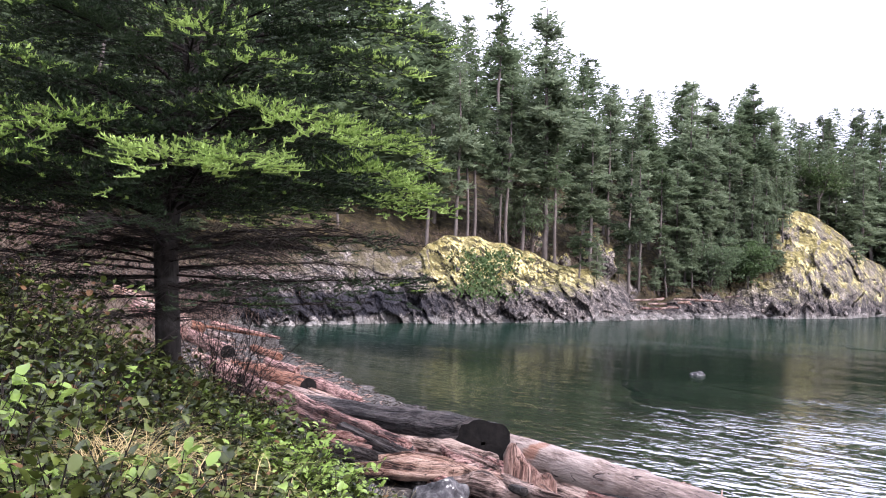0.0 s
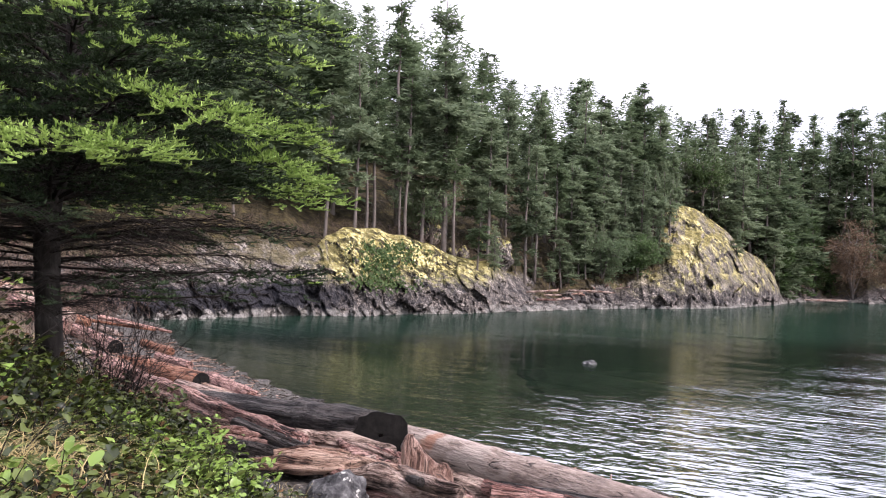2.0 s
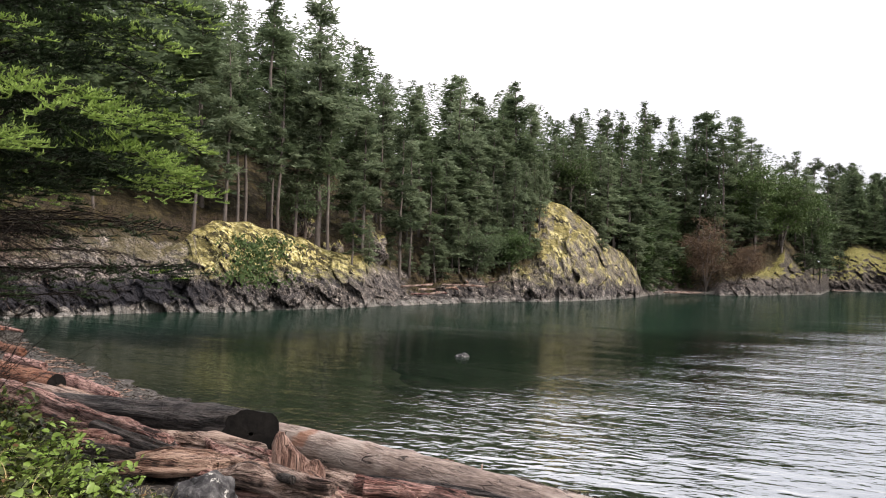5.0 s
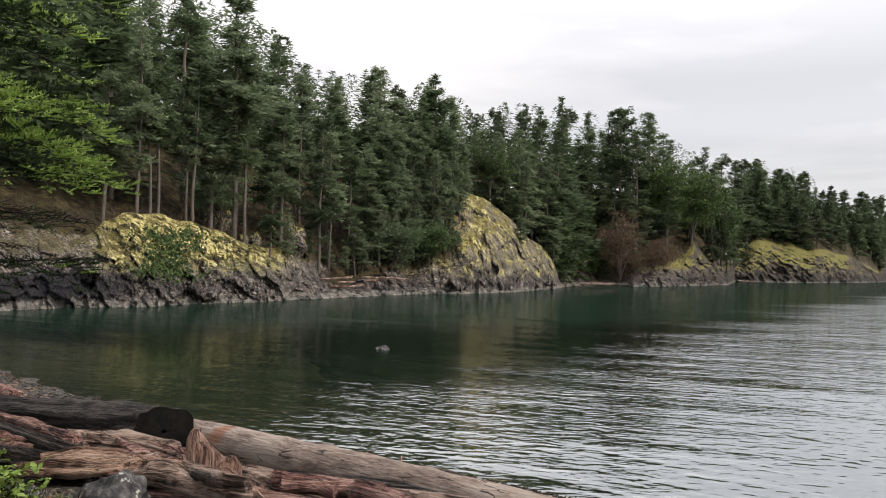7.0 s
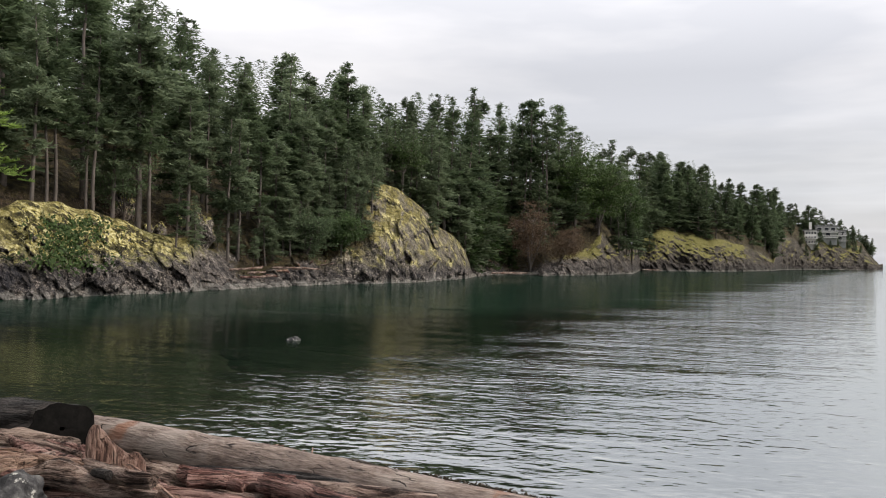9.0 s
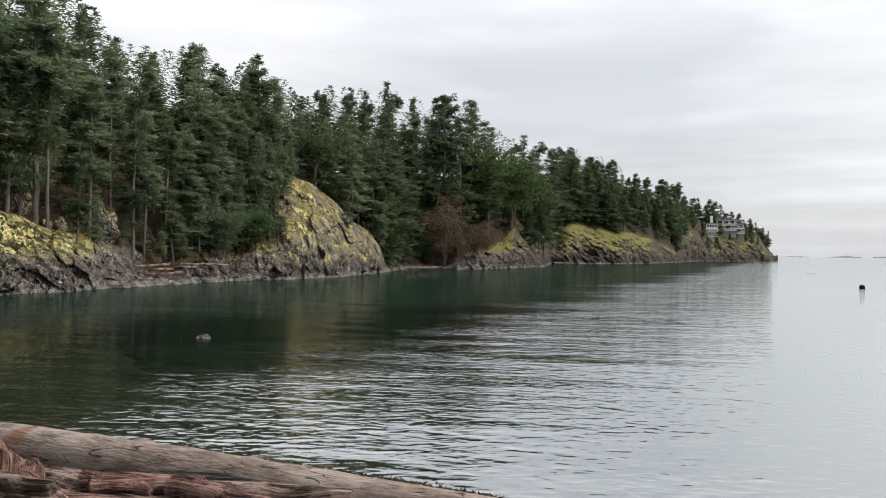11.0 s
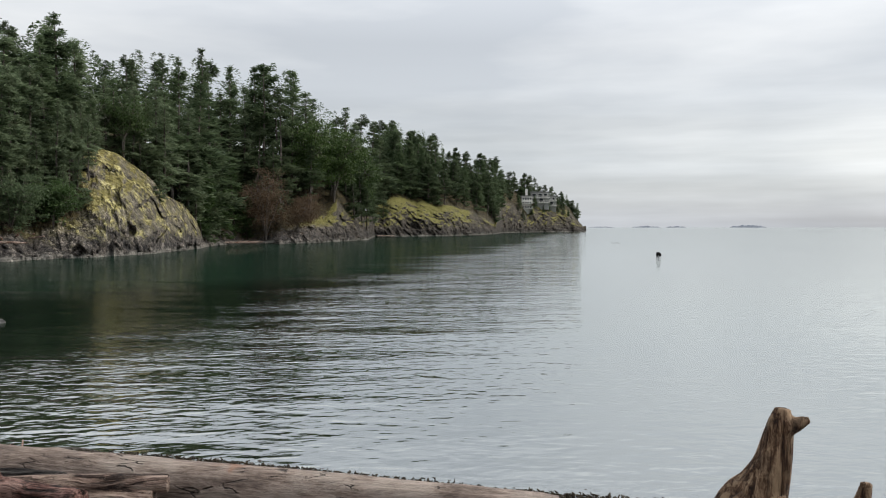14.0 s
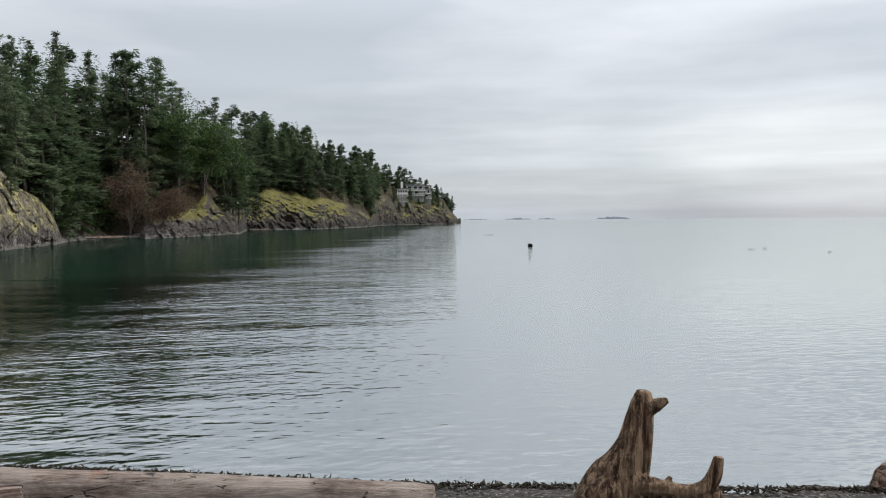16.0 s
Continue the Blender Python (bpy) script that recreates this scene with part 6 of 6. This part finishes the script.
for i, (x, y, az, k) in enumerate([(0.2, 9.9, 10, 1.0), (0.75, 8.7, 20, 0.9), (-0.3, 10.9, -10, 0.8)]):
    st = Soup()
    rg2 = np.random.default_rng(70 + i)
    for j in range(6):
        y0 = rg2.uniform(-0.2, 0.2)
        closed_tube(st, [(-0.75 * k, y0 + rg2.normal(0, 0.05), rg2.uniform(0, 0.14)), (-0.3 * k, y0, 0.12 + rg2.normal(0, 0.05)), (0.15 * k, y0 - 0.1, 0.02 + rg2.normal(0, 0.04)), (0.8 * k, y0 - 0.28, -0.04 + rg2.normal(0, 0.05))],
                    [0.05, 0.09, 0.08, 0.03], 10, 0.8, 80 + j + 7 * i, 0.25)
    wood_thing("driftwood_root", st, M_LOG_RED if i != 1 else M_LOG_GREY, (x, y, gz(x, y) + 0.14), az, "swirling furrowed driftwood root in the pile", 0.016)
st = Soup()
closed_tube(st, [(-0.1, 0, -0.1), (0, 0, 0.1), (0.05, 0, 0.2)], [0.2, 0.15, 0.08], 14, 0.9, 31, 0.2)
wood_thing("driftwood_knot", st, M_LOG_DARK, (5.35, 5.75, 0.28), 42, "dark gnarled driftwood knot beside the long log", 0.016)
st = Soup()
closed_tube(st, [(-0.1, 0, -0.05), (0.0, 0, 0.14), (0.08, 0, 0.26)], [0.14, 0.17, 0.12], 14, 0.9, 33, 0.15)
wood_thing("driftwood_chunk", st, M_LOG_TAN, (10.42, 1.0, 0.02), 84, "worn tan driftwood chunk at the waterline", 0.018)


st = Soup()
rg3 = np.random.default_rng(77)
for j in range(9):
    y0, z0 = rg3.uniform(-0.16, 0.16), rg3.uniform(-0.10, 0.12)
    x0, x1 = rg3.uniform(-0.75, -0.35), rg3.uniform(0.45, 0.85)
    closed_tube(st, [(x0, y0 + rg3.normal(0, 0.03), z0), (-0.1, y0, z0 + rg3.normal(0, 0.02)), (0.3, y0, z0 * 0.8), (x1, y0 * 0.7, z0 * 0.5)], [0.025, 0.075, 0.07, 0.02], 10, rg3.uniform(0.4, 0.8), 90 + j, 0.2)
wood_thing("driftwood_slab", st, M_LOG_TAN, (-0.25, 9.35, 0.90), 4, "splintered tan driftwood slab with a torn end", 0.014)


# curling ridges of a split root, sweeping down towards the water
st = Soup()
for j in range(6):
    u = j * 0.13
    closed_tube(st, [(-0.52 + u, 0.78 - u * 0.25, 0.26 - 0.5 * u), (-0.42 + u, 0.42 - u * 0.3, 0.22 - 0.3 * u), (-0.18 + u * 0.9, 0.08 - u * 0.35, 0.10 - 0.12 * u), (0.22 + u * 0.7, -0.28 - u * 0.35, 0.00 - 0.1 * u), (0.75 + u * 0.5, -0.68 - u * 0.3, -0.12)],
                [0.035, 0.075, 0.085, 0.075, 0.03], 12, 0.75, 140 + j, 0.22)
wood_thing("split_root", st, M_LOG_RED, (0.55, 9.45, 0.74), 0, "split reddish root with curling ridges in the pile", 0.013)

# a tangle of dark roots at the water's edge
st = Soup()
rg4 = np.random.default_rng(78)
for j in range(12):
    a = rg4.uniform(0, 6.28)
    L = rg4.uniform(0.35, 0.8)
    e = np.array([math.cos(a) * L, math.sin(a) * L * 0.6, rg4.uniform(-0.05, 0.32)])
    closed_tube(st, [(0, 0, 0.08), e * 0.4 + rg4.normal(0, 0.08, 3), e * 0.75 + rg4.normal(0, 0.08, 3), e], [0.10, 0.065, 0.04, 0.015], 10, 0.8, 120 + j, 0.25)
wood_thing("root_tangle", st, M_LOG_DARK, (-0.4, 16.5, gz(-0.4, 16.5) + 0.03), -10, "tangle of dark driftwood roots on the shingle", 0.02)


# smaller broken pieces heaped between the logs
rp = np.random.default_rng(44)
for i in range(64):
    if i < 15:
        x, y = rp.uniform(-0.9, 2.6), 0.0
        y = 10.6 - 0.85 * x + rp.uniform(-1.0, 0.8) - (0.6 if x < 0 else 0.3)
        L, r = rp.uniform(0.5, 1.7), rp.uniform(0.045, 0.11)
    else:
        x = rp.uniform(-5.4, -0.9)
        y = 15.9 - 1.25 * (x + 1.5) + rp.uniform(-0.6, 1.5)
        L, r = rp.uniform(0.35, 1.5), rp.uniform(0.03, 0.10)
    a = math.atan2(-0.83, 0.55) + rp.normal(0, 0.45)
    up = rp.uniform(0.5, 1.0) * r + (rp.uniform(0.0, 0.22) if i < 15 else 0.0)
    x2, y2 = x + L * math.cos(a), y + L * math.sin(a)
    log("driftwood_piece", lie(x, y, up), lie(x2, y2, up + rp.uniform(-0.04, 0.10)), r, r * rp.uniform(0.5, 1.0), [M_LOG_RED, M_LOG_GREY, M_LOG_DARK, M_LOG_TAN, M_LOG_ORANGE if i > 15 else M_LOG_RED][i % 5],
        ["broken reddish driftwood in the heap", "broken grey driftwood in the heap", "broken dark driftwood in the heap", "broken tan driftwood in the heap", "broken orange-brown driftwood in the heap" if i > 15 else "broken reddish driftwood in the heap"][i % 5], 400 + i, 0.25, 0.22, None, rp.normal(0, 0.06), 28, 16, 4)


# ---- stones ----
def stone(name, x, y, z, sx, sy, sz, mat, seed, label, category="rock", group="", subs=3):
    bm = bmesh.new()
    bmesh.ops.create_icosphere(bm, subdivisions=subs, radius=1.0)
    for v in bm.verts:
        p = v.co.copy()
        f = 1 + 0.32 * fbm(p.x * 1.1 + seed * 3.1, p.y * 1.1, p.z * 1.1, 4)
        q = noise.voronoi((p.x * 1.3 + seed, p.y * 1.3, p.z * 1.3))[0][0]
        v.co = Vector((p.x * sx, p.y * sy, p.z * sz)) * (f - 0.12 * q)
    ob = part(name, bm, mat)
    ob.matrix_basis = pose(x, y, z, 0, 0, seed * 47 % 360)
    return tagged(ob, label, category, group)


stone("boulder", 0.02, 8.55, gz(0.02, 8.55) - 0.02, 0.40, 0.34, 0.32, M_BOULDER, 2, "grey boulder with white lichen among driftwood", subs=4)
stone("boulder", -0.75, 8.6, gz(-0.75, 8.6) + 0.0, 0.22, 0.2, 0.18, M_BOULDER, 5, "small grey boulder in the grass")
stone("sea_rock", 8.95, 28.4, -0.06, 0.28, 0.25, 0.22, M_BOULDER, 7, "dark wet rock breaking the water")
stone("sea_rock", 80.8, 44.4, 0.05, 0.36, 0.3, 0.28, M_ENDCUT, 8, "dark rock standing out of the calm sea")
stone("reef", 9.0, 26.5, -0.75, 5.0, 2.2, 0.42, M_ENDCUT, 10, "dark weedy reef under the water")
stone("reef", 12.5, 29.0, -0.8, 4.5, 2.0, 0.42, M_ENDCUT, 11, "dark weedy reef under the water")
# ledges that break through the slope under the trees
for i, (az, q, el, sx, sz) in enumerate([(6.1, 14.5, 3.0, 0.9, 1.5), (8.5, 10.8, 1.95, 0.45, 0.8), (7.7, 11.2, 2.0, 0.5, 0.5), (10.7, 10.5, 1.5, 1.5, 2.0), (9.9, 12.5, 2.2, 0.8, 1.0), (19.4, 12.0, 2.2, 1.6, 1.3), (20.4, 12.5, 1.9, 1.2, 1.6)]):
    x, y, z, r = on_far(az, q)
    stone("rock_ledge", x, y, min(EYE + r * math.tan(radians(el)), z + sz * 0.55), sx, sx * 1.3, sz, M_CLIFF, 40 + i, "grey rock ledge with yellow moss under the conifers", group="ledges on the wooded slope", subs=4)
rs = np.random.default_rng(5)
for i in range(120):
    az = rs.uniform(-13.5, 30.5)
    if rs.random() < 0.45:
        az = rs.uniform(12.5, 21.5)
    x, y, z, r = on_far(az, rs.uniform(-0.8, 1.6))
    k = rs.uniform(0.2, 0.65) * (1.5 if az > 12 else 0.9)
    stone("shore_rock", x, y, max(0.0, z * 0.5), k, k * rs.uniform(0.6, 1.0), k * rs.uniform(0.4, 0.75), M_CLIFF, i, "angular grey rock at the foot of the cliff", group="rocks along the far shore", subs=2)
for i in range(16):
    az = 13.2 + i * 0.42 + rs.uniform(-0.2, 0.2)
    x, y, z, r = on_far(az, rs.uniform(1.5, 4.0))
    L, a = rs.uniform(1.0, 3.2), rs.normal(0, 0.9)
    zz = z + 0.35
    log("driftwood_log", (x, y, zz), (x + L * math.cos(a), y + L * math.sin(a) * 0.6, zz + rs.uniform(-0.1, 0.3)), 0.11, 0.09, [M_LOG_GREY, M_LOG_RED, M_LOG_GREY, M_LOG_TAN][i % 4], "driftwood log stranded in the far cove", 200 + i, 0.06, 0, None, 0, 12, 10, 0)
for az, L in ((31.2, 6.0), (32.0, 5.0), (41.6, 6.0)):
    x, y, z, r = on_far(az, 0.6)
    log("driftwood_log", (x, y, 0.35), (x + L * 0.85, y - L * 0.4, 0.3), 0.2, 0.16, M_LOG_GREY, "driftwood log at the edge of the far cove", 230, 0.06, 0, None, 0, 12, 10, 0)


def pebbles(n, seed):
    rg = np.random.default_rng(seed)
    bm = bmesh.new()
    bmesh.ops.create_icosphere(bm, subdivisions=1, radius=1.0)
    base = np.array([v.co[:] for v in bm.verts])
    tri = np.array([[v.index for v in f.verts] for f in bm.faces])
    bm.free()
    vs, fs = [], []
    k = 0
    for a, b in zip(SHORE[4:-3], SHORE[5:-2]):
        m = int(n * np.linalg.norm(b - a) / 60) + (420 if a[0] > 5.5 else 0)
        for _ in range(m):
            p = a + (b - a) * rg.random()
            nx = unit(np.array([-(b - a)[1], (b - a)[0]]))
            p = p - nx * rg.uniform(-0.5, 2.2)
            s = rg.uniform(0.010, 0.032) * (1.7 if rg.random() < 0.08 else 1)
            v = base * (1 + rg.normal(0, 0.08, (len(base), 1))) * [s, s * rg.uniform(0.6, 1), s * rg.uniform(0.4, 0.7)]
            an = rg.uniform(0, 6.28)
            v = np.stack([v[:, 0] * math.cos(an) - v[:, 1] * math.sin(an), v[:, 0] * math.sin(an) + v[:, 1] * math.cos(an), v[:, 2]], 1)
            vs.append(v + [p[0], p[1], gz(p[0], p[1]) + s * 0.2])
            fs.append(tri + k)
            k += len(base)
    me = mesh_of("pebbles", np.concatenate(vs), np.concatenate(fs), M_STONE, True)
    tagged(new("pebbles", me), "grey beach pebbles along the waterline", "pebbles", kind="stuff")


pebbles(1500, 91)


def wrack(seed):
    """The dark fringe of weed along the tide line."""
    rg = np.random.default_rng(seed)
    s = Soup()
    for a, b in zip(SHORE[4:-3], SHORE[5:-2]):
        L = float(np.linalg.norm(b - a))
        nx = unit(np.array([-(b - a)[1], (b - a)[0]]))
        far_off = a[1] > 12
        for _ in range(int(L * (50 if far_off else 160))):
            q = a + (b - a) * rg.random() - nx * (0.12 + abs(rg.normal(0, 0.5 if far_off else 0.09)))
            p = np.array([q[0], q[1], gz(q[0], q[1]) + rg.uniform(0, 0.05)])
            d = unit(rg.normal(0, 1, 3) * [1, 1, 0.22] + [0, 0, 0.08])
            e = p + d * rg.uniform(0.02, 0.07)
            s.tube([p, (p + e) / 2 + rg.normal(0, 0.012, 3), e], [0.010, 0.010, 0.006], 4)
    tagged(new("wrack_line", s.mesh("wrack_line", M_WEED)), "dark dried seaweed along the tide line", "seaweed", kind="stuff")


wrack(92)


# ---- flotsam, islands, houses ----
for i, (az, r, L) in enumerate([(75.7, 85, 0.7), (76.6, 88, 0.4), (58.0, 160, 1.6), (80.5, 80, 0.3)]):
    x, y = r * math.sin(radians(az)), r * math.cos(radians(az))
    log("floating_weed", (x, y, 0.03), (x + L * math.cos(radians(az)), y - L * math.sin(radians(az)), 0.03), 0.016, 0.014, M_ENDCUT, "dark strand of weed afloat on the sea", 300 + i, 0.3, 0, None, 0.1, 14, 8, 3)


def island(az, half, height, seed):
    r = 4200.0
    n, m = 50, 8
    rg = np.random.default_rng(seed)
    vs = []
    prof = [max(0.06, math.sin(math.pi * (i + 0.5) / n) ** 0.6 * (0.75 + 0.5 * fbm(i * 0.16, seed, 0, 3))) for i in range(n)]
    for j in range(m):
        for i in range(n):
            a = radians(az + half * (2 * i / (n - 1) - 1))
            dep = r + j * 30
            z = height * prof[i] * math.sin(math.pi * j / (m - 1)) - 0.5
            vs.append((dep * math.sin(a), dep * math.cos(a), z))
    me = mesh_of("island", vs, grid_faces(m, n), M_ISLE_HAZE, True)
    tagged(new("island", me), "low wooded island on the horizon with haze painted in its colour", "island", "islands on the horizon")


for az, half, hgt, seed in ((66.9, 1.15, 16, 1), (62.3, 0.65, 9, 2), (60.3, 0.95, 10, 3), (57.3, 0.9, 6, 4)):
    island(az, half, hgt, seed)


def box(bm, x0, x1, y0, y1, z0, z1):
    vs = [bm.verts.new(p) for p in ((x0, y0, z0), (x1, y0, z0), (x1, y1, z0), (x0, y1, z0), (x0, y0, z1), (x1, y0, z1), (x1, y1, z1), (x0, y1, z1))]
    for f in ((0, 3, 2, 1), (4, 5, 6, 7), (0, 1, 5, 4), (1, 2, 6, 5), (2, 3, 7, 6), (3, 0, 4, 7)):
        bm.faces.new([vs[i] for i in f])


def house(az, q, w, d, h, wall, gable, label, windows, balcony=False, chimney=False, lift=0.0):
    """Front faces the viewer; local x to the right, y away."""
    x, y, z, r = on_far(az, q)
    root = new("house")
    root.matrix_basis = pose(x, y, z + lift, 0, 0, -az)
    bm = bmesh.new()
    box(bm, -w / 2, w / 2, 0, d, -4, h)
    part("wall", bm, wall, root)
    bm = bmesh.new()
    if gable:
        a, o = 0.6, 0.4
        pts = [(-w / 2 - a, -o, h), (w / 2 + a, -o, h), (0, -o, h + w * 0.42)]
        f = [bm.verts.new(p) for p in pts]
        b = [bm.verts.new((p[0], d + o, p[2])) for p in pts]
        bm.faces.new(f)
        bm.faces.new(b[::-1])
        for i in range(3):
            bm.faces.new((f[i], f[(i + 1) % 3], b[(i + 1) % 3], b[i]))
        bmesh.ops.recalc_face_normals(bm, faces=bm.faces)
    else:
        box(bm, -w / 2 - 0.7, w / 2 + 0.7, -0.8, d + 0.7, h, h + 0.45)
    roof = part("roof", bm, M_ROOF if not gable else M_WALL, root)
    for wx, wz, ww, wh in windows:
        win = new("window")
        win.parent = root
        bm = bmesh.new()
        box(bm, wx - ww / 2 - 0.15, wx + ww / 2 + 0.15, -0.10, 0.0, wz - 0.15, wz + wh + 0.15)
        part("frame", bm, M_WALL, win)
        bm = bmesh.new()
        box(bm, wx - ww / 2, wx + ww / 2, -0.14, -0.09, wz, wz + wh)
        part("pane", bm, M_PANE, win)
    if balcony:
        for bz in (0.2, 3.2):
            bm = bmesh.new()
            box(bm, -w / 2 - 0.5, w / 2 + 0.5, -2.2, 0.0, bz - 0.25, bz)
            box(bm, -w / 2 - 0.5, w / 2 + 0.5, -2.2, -2.05, bz + 0.9, bz + 1.05)
            for i in range(9):
                px = -w / 2 - 0.4 + i * (w + 0.8) / 8
                box(bm, px - 0.06, px + 0.06, -2.2, -2.08, bz, bz + 0.95)
            part("balcony", bm, M_WALL, root)
    if chimney:
        bm = bmesh.new()
        box(bm, -0.9, 0.5, 2.0, 3.4, h, h + 4.4)
        part("chimney", bm, M_WALL, root)
    return tagged(root, label, "house")


house(52.15, 17, 6.0, 8, 7.4, M_WALL, False, "pale flat-roofed house with a chimney above the sea cliff", [(x, z, 0.9, 1.2) for z in (0.6, 3.0, 5.4) for x in (-2.0, -0.6, 0.8, 2.2)], True, True, 2.5)
house(53.05, 14, 11, 8, 6.4, M_WALL_GREY, False, "grey house with pale balconies above the sea cliff", [(-3.4, 3.8, 2.2, 1.8), (0.2, 3.8, 2.2, 1.8), (3.4, 3.8, 2.2, 1.8), (-3.0, 0.8, 2.4, 1.9), (1.0, 0.8, 2.4, 1.9)], True, False, 3.0)
house(53.85, 15, 6, 7, 6.0, M_WALL_GREY, False, "small grey wing with windows above the sea cliff", [(-1.4, 3.6, 1.4, 1.6), (1.4, 3.6, 1.4, 1.6), (0, 0.8, 2.2, 1.8)], True, False, 2.5)


def sticks(seed, n):
    """Small sticks and chips strewn over the pile and the shingle."""
    rg = np.random.default_rng(seed)
    s = Soup()
    for _ in range(n):
        t = rg.random()
        i = int(rg.integers(5, 11))
        p = SHORE[i] + (SHORE[i + 1] - SHORE[i]) * t
        d0 = unit(SHORE[i + 1] - SHORE[i])
        q = p + np.array([d0[1], -d0[0]]) * rg.uniform(0.3, 4.5)
        a, L = rg.uniform(0, 3.14), rg.uniform(0.12, 0.7)
        z = gz(q[0], q[1]) + rg.uniform(0.01, 0.12)
        e = np.array([math.cos(a), math.sin(a), rg.normal(0, 0.12)]) * L
        c = np.array([q[0], q[1], z])
        r = rg.uniform(0.006, 0.022)
        s.tube([c - e / 2, c + rg.normal(0, 0.02, 3), c + e / 2], [r, r, r * 0.5], 5)
    tagged(new("driftwood_sticks", s.mesh("driftwood_sticks", M_LOG_TAN)), "small bleached sticks strewn on the shingle", "driftwood", kind="stuff")


sticks(93, 420)
